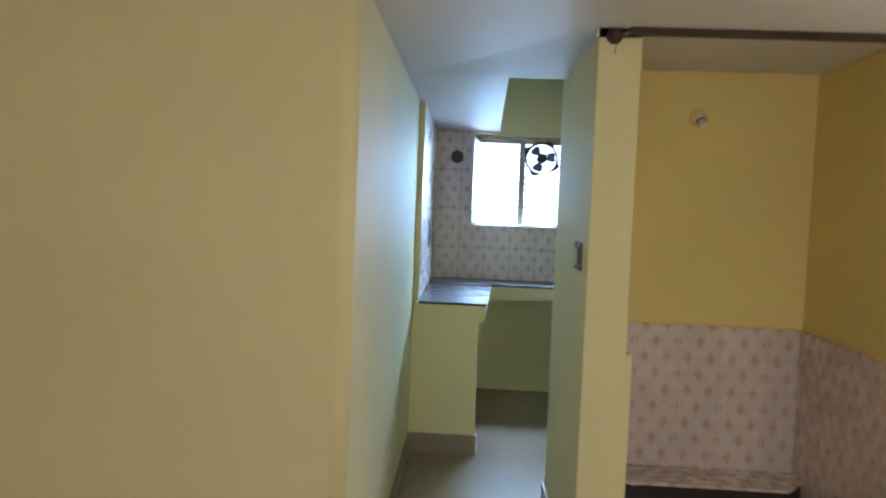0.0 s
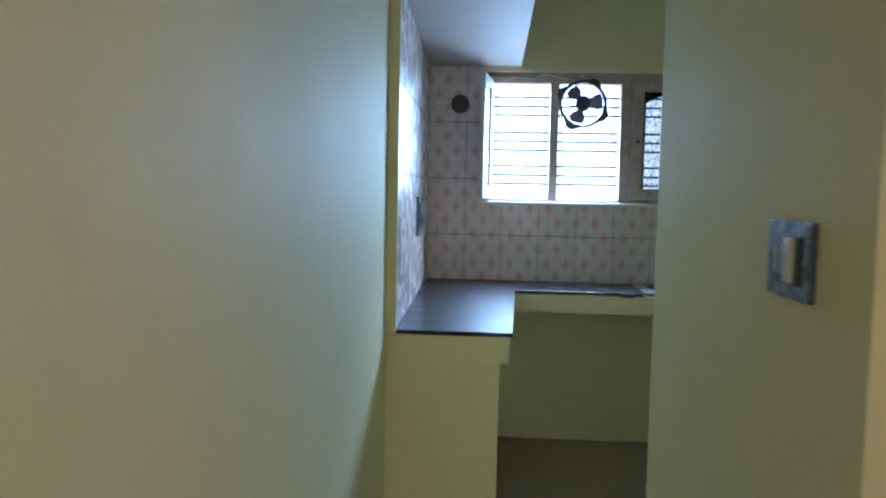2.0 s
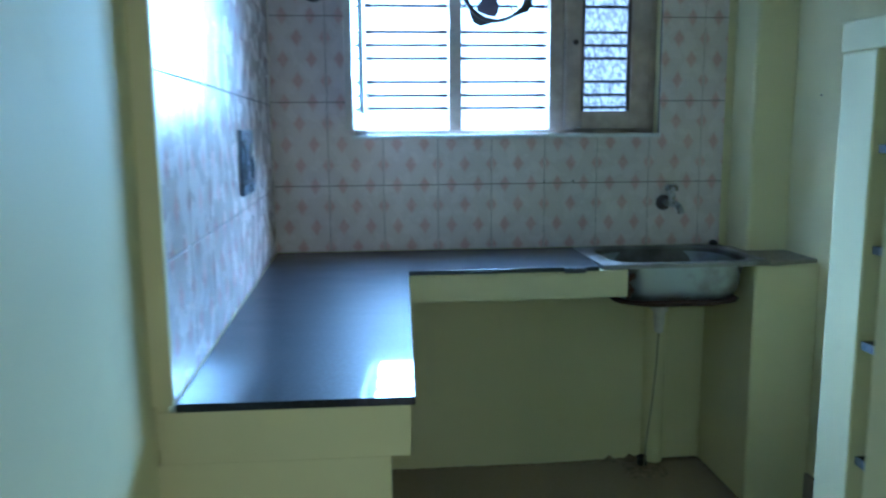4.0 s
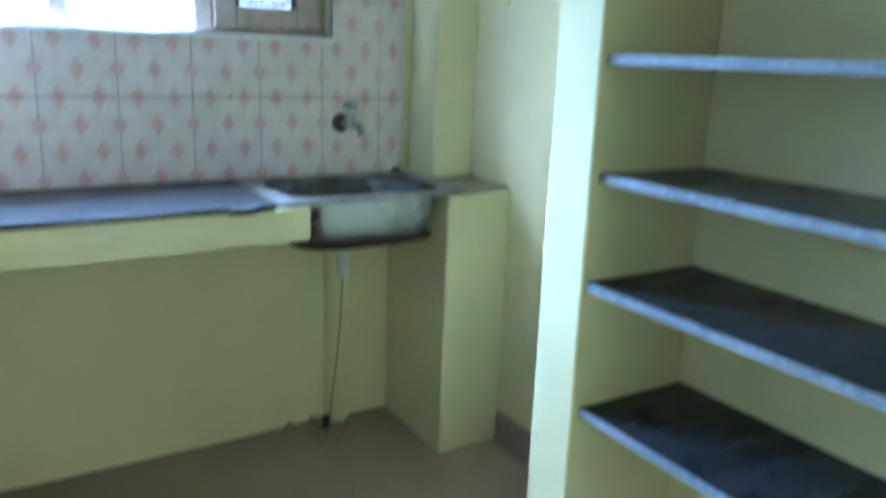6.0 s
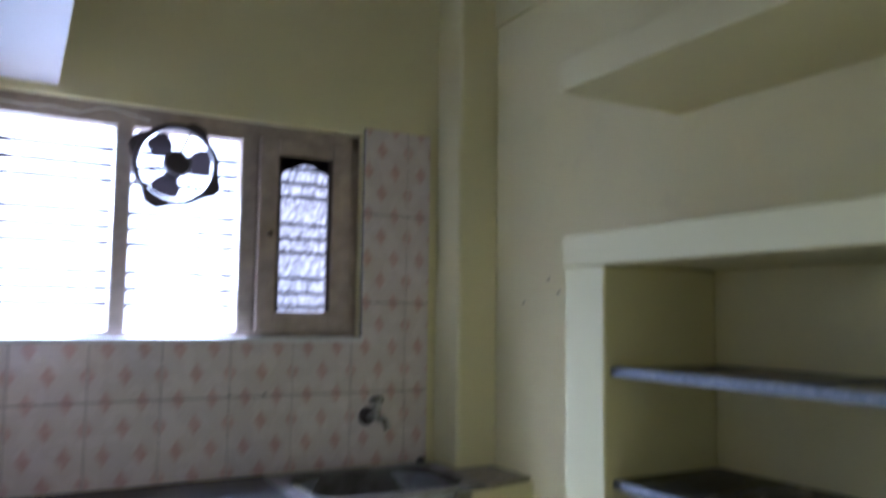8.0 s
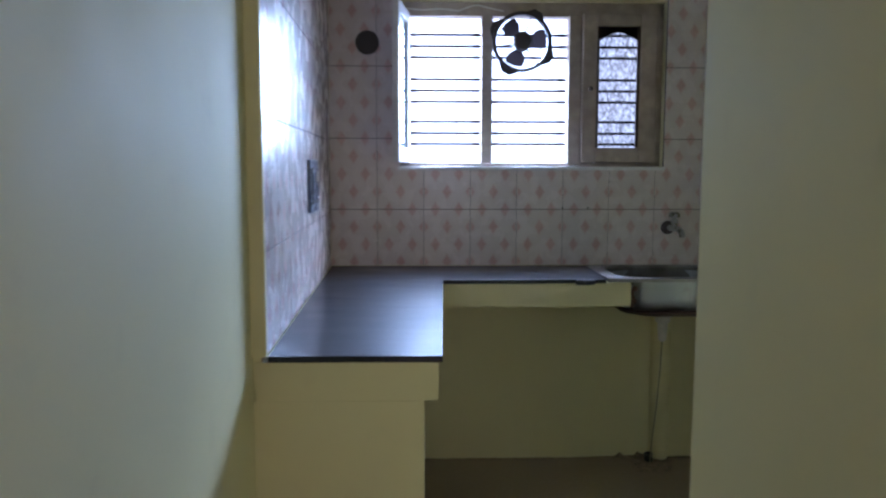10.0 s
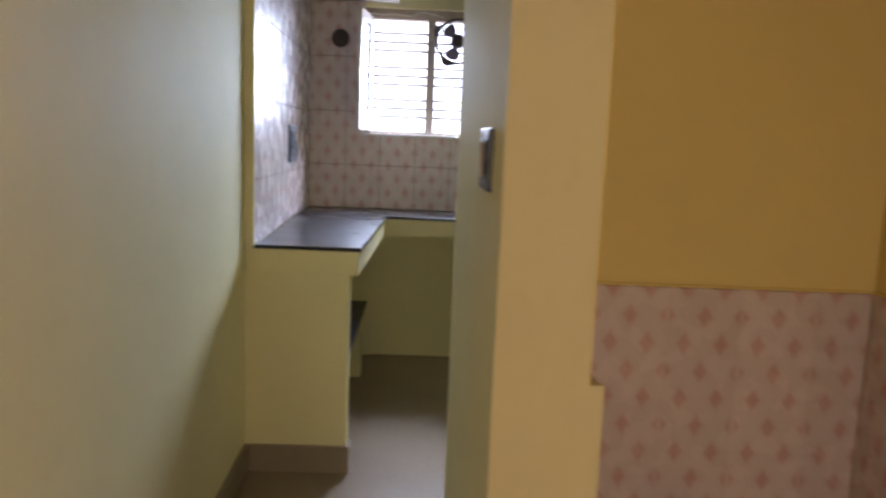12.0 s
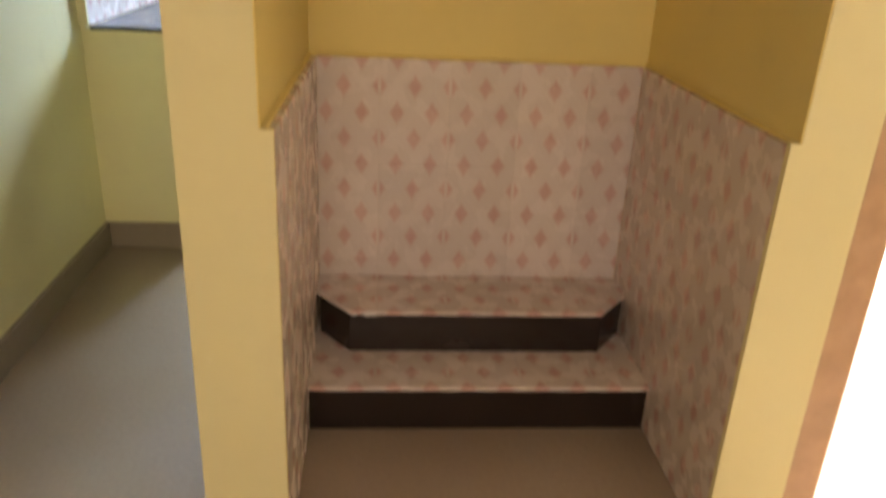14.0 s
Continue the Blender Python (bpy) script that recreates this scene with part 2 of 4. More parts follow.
def prism(pts, z0, z1, bevel=0.0, bm=None):
    """An upright prism over a plan outline given anticlockwise."""
    bm = bm or bmesh.new()
    lo = [bm.verts.new((x, y, z0)) for x, y in pts]
    hi = [bm.verts.new((x, y, z1)) for x, y in pts]
    k = len(pts)
    fs = [bm.faces.new(hi), bm.faces.new(lo[::-1])]
    for i in range(k):
        fs.append(bm.faces.new((lo[i], lo[(i + 1) % k], hi[(i + 1) % k], hi[i])))
    if bevel:
        bmesh.ops.bevel(bm, geom=list({e for f in fs for e in f.edges}), offset=bevel, segments=2, profile=0.5, affect='EDGES')
    return bm


def arc(cx, cy, r, a0, a1, n=6):
    return [(cx + r * math.cos(radians(a0 + (a1 - a0) * i / n)), cy + r * math.sin(radians(a0 + (a1 - a0) * i / n))) for i in range(n + 1)]


def rod(bm, a, b, r, seg=12, r2=None):
    a, b = Vector(a), Vector(b)
    q = (b - a).to_track_quat('Z', 'Y')
    m = Matrix.Translation((a + b) / 2) @ q.to_matrix().to_4x4()
    bmesh.ops.create_cone(bm, cap_ends=True, segments=seg, radius1=r, radius2=r if r2 is None else r2, depth=(b - a).length, matrix=m)
    return bm


def lathe(profile, axis_m, seg=24, bm=None):
    """Turn (radius, height) pairs round the local z axis."""
    bm = bm or bmesh.new()
    rings = []
    for r, h in profile:
        rings.append([bm.verts.new(axis_m @ Vector((r * math.cos(2 * math.pi * i / seg), r * math.sin(2 * math.pi * i / seg), h))) for i in range(seg)])
    for a, b in zip(rings, rings[1:]):
        for i in range(seg):
            bm.faces.new((a[i], a[(i + 1) % seg], b[(i + 1) % seg], b[i]))
    bm.faces.new(rings[-1])
    bm.faces.new(rings[0][::-1])
    return bm


def tube(points, r, seg=10, bm=None):
    bm = bm or bmesh.new()
    pts = [Vector(p) for p in points]
    rings = []
    q = last = None
    for i, p in enumerate(pts):
        d = (pts[min(i + 1, len(pts) - 1)] - pts[max(i - 1, 0)]).normalized()
        q = last.rotation_difference(d) @ q if last else d.to_track_quat('Z', 'Y')
        last = d
        rings.append([bm.verts.new(p + q @ Vector((r * math.cos(2 * math.pi * k / seg), r * math.sin(2 * math.pi * k / seg), 0))) for k in range(seg)])
    for a, b in zip(rings, rings[1:]):
        for k in range(seg):
            bm.faces.new((a[k], a[(k + 1) % seg], b[(k + 1) % seg], b[k]))
    bm.faces.new(rings[-1])
    bm.faces.new(rings[0][::-1])
    return bm


def smooth(ob, angle=40):
    for f in ob.data.polygons:
        f.use_smooth = True
    ob.data.set_sharp_from_angle(angle=radians(angle))
    return ob


# ---- plan ----
CEIL = 2.030           # low slab over hall, passage and counter
HIGH = 2.73            # kitchen ceiling
ROW = 0.302            # wall tile height
COL = 0.2              # wall tile width
ZC = 0.88              # counter top
KX = 1.38              # kitchen's shelf-side wall
SLOPE = -0.02          # the passage leans a little off the window wall's square


def left_x(y):
    """The passage wall's face."""
    return -0.448 + SLOPE * (y - 2.05)


# floor
floor = setting("floor", box(-2.8, 3.4, -2.0, 6.25, -0.12, 0.0), M_FLOOR, "beige vitrified tile floor, slightly dusty and glossy", "floor")

# passage wall with its rounded corner
r = 0.045
corner = arc(left_x(2.05) - r, 2.05 + r, r, -90, 0, 8)
wall_left = setting("wall_left", prism([(-2.8, 2.05)] + corner + [(left_x(6.02), 6.02), (-0.72, 6.02), (-0.72, 2.25), (-2.8, 2.25)], 0.0, 2.85),
                    M_WALL, "pale yellow painted passage wall with a rounded corner", "wall")
for f in wall_left.data.polygons:
    f.use_smooth = abs(f.normal.z) < 0.5 and len(f.vertices) == 4 and f.area < 0.2

# window wall
WX0, WX1, WZ0, WZ1 = -0.2, 0.935, 1.305, 2.005
bm = bmesh.new()
cuboid(bm, -0.72, WX0, 6.02, 6.22, 0, 2.85)
cuboid(bm, WX1, 1.56, 6.02, 6.22, 0, 2.85)
cuboid(bm, WX0, WX1, 6.02, 6.22, 0, WZ0)
cuboid(bm, WX0, WX1, 6.02, 6.22, WZ1, 2.85)
wall_window = setting("wall_window", bm, M_WALL, "yellow painted kitchen wall pierced by the window", "wall")

# shelf-side wall with the corner pilaster
bm = box(KX, 1.56, 3.735, 6.02, 0, 2.85)
cuboid(bm, 1.228, KX + 0.05, 5.855, 6.03, 0.01, 2.84, 0.014, 3)
cuboid(bm, KX - 0.011, KX + 0.05, 3.70, 5.90, 2.42, 2.84, 0.004, 2)
wall_right = setting("wall_right", bm, M_WALL, "yellow painted kitchen wall with a corner pilaster and a shallow beam", "wall")

# partition between passage and prayer niche, niche back wall, niche side wall
wall_partition = setting("wall_partition", prism([(0.270, 2.70), (0.415, 2.70), (0.415, 3.70), (0.247, 3.70)], 0, HIGH),
                         M_WALL, "yellow painted partition wall ending in a pillar", "wall")
wall_niche_back = setting("wall_niche_back", box(0.415, 1.56, 3.585, 3.735, 0, 2.85), M_NICHE, "yellow painted back wall of the prayer niche", "wall")
wall_niche_side = setting("wall_niche_side", box(1.383, 1.525, 2.70, 3.635, 0, HIGH), M_WALL, "yellow painted pillar wall beside the prayer niche", "wall")

# thin panels inside the niche; their deeper yellow stands for bounced light
setting("niche_tint_left", box(0.4152, 0.418, 2.702, 3.584, 0.936, 2.087), M_NICHE, "thin wall panel, yellow deepened for light bounced inside the niche", "wall")
setting("niche_tint_right", box(1.380, 1.3828, 2.702, 3.584, 0.936, 2.087), M_NICHE, "thin wall panel, yellow deepened for light bounced inside the niche", "wall")

# ceilings
bm = bmesh.new()
UP = CEIL + 0.032


def slab_piece(x0, x1, y0, y1, z00, z10, z11, z01):
    """A piece of slab whose underside follows four corner heights."""
    vs = [bm.verts.new(v) for v in ((x0, y0, z00), (x1, y0, z10), (x1, y1, z11), (x0, y1, z01),
                                    (x0, y0, CEIL + 0.12), (x1, y0, CEIL + 0.12), (x1, y1, CEIL + 0.12), (x0, y1, CEIL + 0.12))]
    for q in ((0, 1, 2, 3), (7, 6, 5, 4), (0, 4, 5, 1), (1, 5, 6, 2), (2, 6, 7, 3), (3, 7, 4, 0)):
        bm.faces.new([vs[k] for k in q][::-1])


slab_piece(-2.8, -0.45, -2.0, 2.70, CEIL, CEIL, CEIL, CEIL)
slab_piece(-0.45, 0.262, -2.0, 2.70, CEIL, UP, UP, CEIL)
slab_piece(0.262, 3.4, -2.0, 2.70, UP, UP, UP, UP)
slab_piece(-0.72, -0.45, 2.70, 3.555, CEIL, CEIL, CEIL, CEIL)
slab_piece(-0.45, 0.262, 2.70, 3.555, CEIL, UP, CEIL, CEIL)
cuboid(bm, 0.262, 0.415, 2.70, 3.555, CEIL, CEIL + 0.12)
cuboid(bm, -0.72, -0.015, 3.555, 6.02, CEIL, CEIL + 0.12)
ceiling_low = setting("ceiling_low", bm, M_CEIL, "white painted low slab over the passage and counter", "ceiling")
ceiling_niche = setting("ceiling_niche", box(0.415, 1.525, 2.70, 3.635, 2.088, 2.2), M_CEIL, "white painted ceiling of the prayer niche", "ceiling")
ceiling_high = setting("ceiling_high", box(-0.72, 1.56, 3.4, 6.22, HIGH, HIGH + 0.12), M_CEIL, "white painted high kitchen ceiling", "ceiling")
setting("wall_upper", box(-0.72, 1.56, 3.40, 3.50, CEIL + 0.12, HIGH), M_WALL, "yellow painted wall above the low slab", "wall")

# hall walls that close the place
bm = box(2.5, 3.4, 2.70, 2.85, 0, CEIL)
cuboid(bm, 1.605, 2.5, 2.70, 2.85, 1.98, CEIL)
setting("wall_hall_front", bm, M_WALL, "yellow painted hall wall beside the entrance", "wall")
setting("wall_hall_left", box(-2.95, -2.8, -2.0, 2.25, 0, CEIL), M_WALL, "yellow painted hall wall", "wall")
setting("wall_hall_right", box(3.4, 3.55, -2.0, 2.85, 0, CEIL), M_WALL, "yellow painted hall wall", "wall")
# unseen back wall; its opening is assumed, to go with the hall fill
bm = box(-2.95, -0.65, -2.15, -2.0, 0, CEIL)
cuboid(bm, 1.55, 3.55, -2.15, -2.0, 0, CEIL)
cuboid(bm, -0.65, 1.55, -2.15, -2.0, 0, 0.78)
cuboid(bm, -0.65, 1.55, -2.15, -2.0, 1.92, CEIL)
setting("wall_hall_back", bm, M_WALL, "unseen yellow hall wall with an opening added for the fill lamp", "wall")

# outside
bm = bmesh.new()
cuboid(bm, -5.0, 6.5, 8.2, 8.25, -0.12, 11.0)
setting("backdrop", bm, M_YARD, "glowing overexposed yard backdrop, boosted above the view to light the kitchen", "backdrop")
bm = bmesh.new()
cuboid(bm, 1.58, 5.2, 4.6, 4.65, -0.12, 3.4)
setting("backdrop_entrance", bm, M_YARD2, "overexposed daylight beyond the entrance", "backdrop")
setting("ground", box(-40, 40, -40, 60, -0.25, -0.13), M_GROUND, "pale concrete ground outside the house", "ground")

# skirting
SK = 0.108
bm = prism([(left_x(2.1), 2.1), (left_x(2.1) + 0.014, 2.1), (left_x(4.39) + 0.014, 4.402), (left_x(4.39), 4.402)], 0.0, SK, 0.002)
setting("baseboard", bm, M_SKIRT, "beige tile skirting along the passage wall", "baseboard")
setting("baseboard_hall", box(-2.8, left_x(2.05) - 0.03, 2.037, 2.05, 0, SK, 0.002), M_SKIRT, "beige tile skirting along the hall wall", "baseboard")
bm = prism([(0.2565, 2.70), (0.270, 2.70), (0.247, 3.70), (0.2335, 3.70)], 0, SK, 0.002)
cuboid(bm, 0.254, 0.415, 2.687, 2.70, 0, SK, 0.002)
cuboid(bm, 0.2335, 0.415, 3.70, 3.713, 0, SK, 0.002)
setting("baseboard_partition", bm, M_SKIRT, "beige tile skirting round the partition", "baseboard")
setting("baseboard_pillar", box(1.384, 1.525, 2.687, 2.70, 0, SK, 0.002), M_SKIRT, "beige tile skirting at the niche pillar", "baseboard")
bm = box(KX - 0.013, KX, 5.04, 5.62, 0, SK, 0.002)
setting("baseboard_kitchen", bm, M_SKIRT, "beige tile skirting along the kitchen wall", "baseboard")

# ---- wall tiles ----
tile_cache = {}
BEVEL = 0.0003


def tile_piece(parent, pts, uv0, m, thick=0.012, g=0.0001, gz=0.0):
    """One glazed tile: an outline in its own plane (x, z), its front towards -y, and where the pattern starts."""
    key = (tuple((round(a, 4), round(b, 4)) for a, b in pts), round(uv0[0], 4), round(uv0[1], 4), thick, g, gz)
    me = tile_cache.get(key)
    if me is None:
        me = bpy.data.meshes.new("tile")
        cx = sum(a for a, b in pts) / len(pts)
        cz = sum(b for a, b in pts) / len(pts)

        def ring(inset, y, more=gz):
            out = []
            for a, b in pts:
                da, db = cx - a, cz - b
                out.append((a + math.copysign(min(inset, abs(da)), da), y, b + math.copysign(min(inset + more, abs(db)), db)))
            return out
        vs = ring(g + BEVEL, 0.0) + ring(g, BEVEL) + ring(g, thick)
        k = len(pts)
        fs = [tuple(range(k))]
        for s in (0, k):
            fs += [(s + i, s + k + i, s + k + (i + 1) % k, s + (i + 1) % k) for i in range(k)]
        me.from_pydata(vs, [], fs)
        uv = me.uv_layers.new(name="UVMap")
        for lp in me.loops:
            v = me.vertices[lp.vertex_index].co
            uv.data[lp.index].uv = ((v.x - uv0[0]) / COL, (v.z - uv0[1]) / ROW)
        me.materials.append(M_TILE)
        tile_cache[key] = me
    ob = new("tile", me)
    ob.parent = parent
    ob.matrix_basis = m
    return ob


def tile_field(parent, m, a0, a1, z0, z1, ja, jz, hole=None, thick=0.012, g=0.0001, gz=0.0):
    """Tiles over a stretch of wall, joints at ja + n * COL and jz + n * ROW, with a rectangular hole left out."""
    n0, n1 = math.floor((a0 - ja) / COL + 1e-4), math.ceil((a1 - ja) / COL - 1e-4)
    k0, k1 = math.floor((z0 - jz) / ROW + 1e-4), math.ceil((z1 - jz) / ROW - 1e-4)
    for n in range(n0, n1):
        for k in range(k0, k1):
            x0, x1 = max(a0, ja + n * COL), min(a1, ja + (n + 1) * COL)
            y0, y1 = max(z0, jz + k * ROW), min(z1, jz + (k + 1) * ROW)
            rects = [(x0, x1, y0, y1)]
            if hole:
                h0, h1, h2, h3 = hole
                if x0 < h1 and x1 > h0 and y0 < h3 and y1 > h2:
                    e = g + gz + BEVEL if y0 < h2 < y1 else 0.0
                    rects = [(x0, x1, y0, min(y1, h2 + e)), (x0, x1, max(y0, h3), y1),
                             (x0, min(x1, h0), max(y0, h2 - e), min(y1, h3)), (max(x0, h1), x1, max(y0, h2 - e), min(y1, h3))]
            for p, q, s, t in rects:
                if q - p > 0.006 and t - s > 0.006:
                    ox, oz = ja + n * COL, jz + k * ROW
                    tile_piece(parent, [(p - ox, s - oz), (q - ox, s - oz), (q - ox, t - oz), (p - ox, t - oz)], (0.0, 0.0),
                               m @ Matrix.Translation((ox, 0, oz)), thick, g, gz)


JZ = 1.124
tile_field(wall_window, Matrix.Translation((0, 6.0, 0)), -0.5, 1.19, ZC, 2.027, -0.5, JZ, (WX0, WX1, WZ0 - 0.004, 2.1), 0.018, 0.0012, 0.0006)
TILT = math.degrees(math.atan2(0.037, 1.595))
m_left = Matrix.Translation((-0.5, 6.0, 0)) @ pose(0, 0, 0, 0, 0, 90 + TILT)
# local +x runs from the near edge to the window corner, the front faces the room
tile_field(wall_left, m_left, -1.6, 0.0, ZC, 2.027, 0.0, JZ - 0.010, None, 0.012, 0.0011, 0.0008)
# dark grout deep in the joints
bm = box(-0.4985, WX0 - 0.001, 6.003, 6.0185, ZC + 0.001, 2.026)
cuboid(bm, WX1 + 0.001, 1.189, 6.003, 6.0185, ZC + 0.001, 2.026)
cuboid(bm, WX0 - 0.001, WX1 + 0.001, 6.003, 6.0185, ZC + 0.001, WZ0 - 0.006)
setting("grout_window", bm, M_GROUT, "dark dirty grout between the kitchen wall tiles", "grout")
setting("grout_left", box(-1.598, -0.001, 0.0012, 0.0105, ZC + 0.001, 2.026), M_GROUT, "dark dirty grout between the counter tiles", "grout").matrix_world = m_left
# mortar bed behind the side tiles, its near edge painted
setting("tile_bed", prism([(-0.4745, 4.408), (-0.5125, 6.019), (left_x(6.019), 6.019), (left_x(4.408), 4.408)], 0.80, 2.0265, 0.0, prism([(left_x(4.40), 4.392), (-0.4615, 4.392), (-0.4615, 4.4035), (left_x(4.40), 4.4035)], 0.8805, 2.0265)), M_WALL,
        "painted plaster edge behind the counter tiles", "trim")

# ---- kitchen window ----
win = tagged(new("window_1"), "beige wooden kitchen window with iron bars, one shutter closed", "window", kind="structure")
FY0, FY1 = 6.055, 6.125
bm = bmesh.new()
cuboid(bm, WX0, WX1, FY0, FY1, 1.945, WZ1, 0.004)
cuboid(bm, WX0, WX1, FY0, FY1, WZ0, WZ0 + 0.02, 0.003)
cuboid(bm, WX0, -0.158, FY0, FY1, WZ0, WZ1, 0.004)
cuboid(bm, 0.905, WX1, FY0, FY1, WZ0, WZ1, 0.004)
part("window_frame", bm, M_FRAME, win)
part("mullion", box(0.148, 0.197, FY0 - 0.004, FY1, WZ0 + 0.01, 1.955, 0.005), M_FRAME, win)
bm = box(0.525, 0.580, FY0 - 0.004, FY1, WZ0 + 0.01, 1.955, 0.005)
cuboid(bm, 0.570, 0.606, 6.064, FY1 - 0.003, WZ0 + 0.012, 1.953)
part("mullion", bm, M_FRAME, win)
part("window_sill", box(WX0 - 0.012, WX1 + 0.006, 5.992, 6.225, WZ0 - 0.012, WZ0 + 0.003, 0.003), M_SILL, win, "white painted sill")
for i, z in enumerate((1.875, 1.826, 1.779, 1.685, 1.637, 1.589, 1.503, 1.453, 1.406)):
    bm = bmesh.new()
    cuboid(bm, -0.16, 0.91, 6.096, 6.106, z - 0.0055, z + 0.0055, 0.001, 1)
    for x in (-0.145, 0.13, 0.21, 0.50, 0.60, 0.86):
        cuboid(bm, x - 0.014, x + 0.014, 6.094, 6.108, z - 0.0075, z + 0.0075, 0.002, 1)
    part("bar", bm, M_IRON, win)
for x in (0.045, 0.41):
    part("rod", rod(bmesh.new(), (x, 6.101, WZ0 + 0.02), (x, 6.101, 1.946), 0.0016, 8), M_IRON, win)
# closed shutter with an arched rippled pane
bm = bmesh.new()
SY0, SY1 = 6.035, 6.062
cuboid(bm, 0.583, 0.645, SY0, SY1, 1.325, 1.958, 0.004)
cuboid(bm, 0.832, 0.905, SY0, SY1, 1.325, 1.958, 0.004)
cuboid(bm, 0.645, 0.832, SY0 + 0.0005, SY1, 1.325, 1.39, 0.003)
cuboid(bm, 0.645, 0.832, SY0 + 0.0005, SY1, 1.905, 1.958, 0.003)
shutter = part("shutter", bm, M_FRAME, win)
bm = bmesh.new()
top = [(0.655 + 0.167 * i / 10, 1.845 + 0.035 * math.sin(math.pi * i / 10)) for i in range(11)]
lo = [bm.verts.new((x, SY0 + 0.010, z)) for x, z in top]
hi = [bm.verts.new((x, SY0 + 0.010, 1.906)) for x, z in top]
for i in range(10):
    bm.faces.new((lo[i], lo[i + 1], hi[i + 1], hi[i]))
bmesh.ops.solidify(bm, geom=bm.faces[:], thickness=0.008)
cuboid(bm, 0.645, 0.656, SY0 + 0.006, SY1 - 0.004, 1.39, 1.906)
cuboid(bm, 0.821, 0.832, SY0 + 0.006, SY1 - 0.004, 1.39, 1.906)
part("arch_bead", bm, M_DARKWOOD, shutter, "dark arched bead round the pane")
pane = part("pane", box(0.65, 0.828, 6.047, 6.051, 1.385, 1.908), M_FROST, shutter, "rippled obscured glass pane")
pane.visible_shadow = False
part("knob", lathe([(0.005, 0), (0.005, 0.012), (0.010, 0.014), (0.010, 0.022), (0.004, 0.026)], Matrix.Translation((0.615, SY0, 1.64)) @ pose(0, 0, 0, 90), 12), M_IRON, shutter)
# open shutter, swung into the room
bm = bmesh.new()
LW, LH = 0.312, 0.632
cuboid(bm, 0, 0.05, -0.013, 0.013, 0, LH, 0.003)
cuboid(bm, LW - 0.05, LW, -0.013, 0.013, 0, LH, 0.003)
cuboid(bm, 0.05, LW - 0.05, -0.0125, 0.0125, 0, 0.06, 0.003)
cuboid(bm, 0.05, LW - 0.05, -0.0125, 0.0125, LH - 0.05, LH, 0.003)
leaf = part("shutter", bm, M_LEAF, win, "shutter swung open into the room, wood paled as if window-lit")
leaf.matrix_basis = Matrix.Translation((-0.171, 6.050, 1.325)) @ pose(0, 0, 0, 0, 0, -97.4)
pane = part("pane", box(0.045, LW - 0.045, -0.002, 0.002, 0.055, LH - 0.045), M_GLASS, leaf, "glass pane darkened for its dim reflection")
part("hinge", rod(bmesh.new(), (0.002, 0.014, 0.10), (0.002, 0.014, 0.17), 0.005, 8), M_IRON, leaf)
part("hinge", rod(bmesh.new(), (0.002, 0.014, 0.46), (0.002, 0.014, 0.53), 0.005, 8), M_IRON, leaf)

# ---- exhaust fan ----
fan = thing("exhaust_fan", (0.319, 6.045, 1.835), "dark metal exhaust fan hung crooked in the window", "fan")
fan.rotation_euler = (0, radians(-17), 0)
bm = bmesh.new()
k = 32
prof = [(0.113, 0.0), (0.127, 0.0), (0.127, 0.03), (0.112, 0.03), (0.109, 0.012)]
rings = [[bm.verts.new((rr * math.cos(2 * math.pi * i / k), -h, rr * math.sin(2 * math.pi * i / k))) for i in range(k)] for rr, h in prof]
for a, b in zip(rings, rings[1:] + rings[:1]):
    for i in range(k):
        bm.faces.new((a[i], a[(i + 1) % k], b[(i + 1) % k], b[i]))
for s, t in ((1, 1), (1, -1), (-1, 1), (-1, -1)):
    pts = [(s * 0.035, t * 0.118), (s * 0.092, t * 0.117), (s * 0.117, t * 0.092), (s * 0.118, t * 0.035), (s * 0.085, t * 0.085)]
    lo = [bm.verts.new((x, -0.004, z)) for x, z in pts]
    hi = [bm.verts.new((x, -0.012, z)) for x, z in pts]
    bm.faces.new(lo), bm.faces.new(hi[::-1])
    for i in range(5):
        bm.faces.new((lo[i], lo[(i + 1) % 5], hi[(i + 1) % 5], hi[i]))
bmesh.ops.recalc_face_normals(bm, faces=bm.faces[:])
part("ring", bm, M_FAN, fan)
part("motor", lathe([(0.030, 0.0), (0.040, 0.004), (0.042, 0.05), (0.034, 0.062), (0.012, 0.066)], pose(0, 0.008, 0, 90), 24), M_FAN, fan)
for a in (112, 232, 352):
    bm = bmesh.new()
    n = 6
    rows = []
    for i in range(n + 1):
        rr = 0.034 + 0.072 * i / n
        half = radians(20 + 10 * math.sin(math.pi * i / n))
        rows.append([bm.verts.new((rr * math.cos(radians(a) + half * s), -0.018 - 0.010 * s, rr * math.sin(radians(a) + half * s))) for s in (-1, -0.33, 0.33, 1)])
    for p, q in zip(rows, rows[1:]):
        for j in range(3):
            bm.faces.new((p[j], p[j + 1], q[j + 1], q[j]))
    bmesh.ops.solidify(bm, geom=bm.faces[:], thickness=0.0015)
    part("blade", bm, M_FAN, fan)
for a in (52, 172, 292):
    c, s = math.cos(radians(a)), math.sin(radians(a))
    part("strut", rod(bmesh.new(), (0.03 * c, -0.004, 0.03 * s), (0.114 * c, -0.004, 0.114 * s), 0.003, 8), M_FAN, fan)

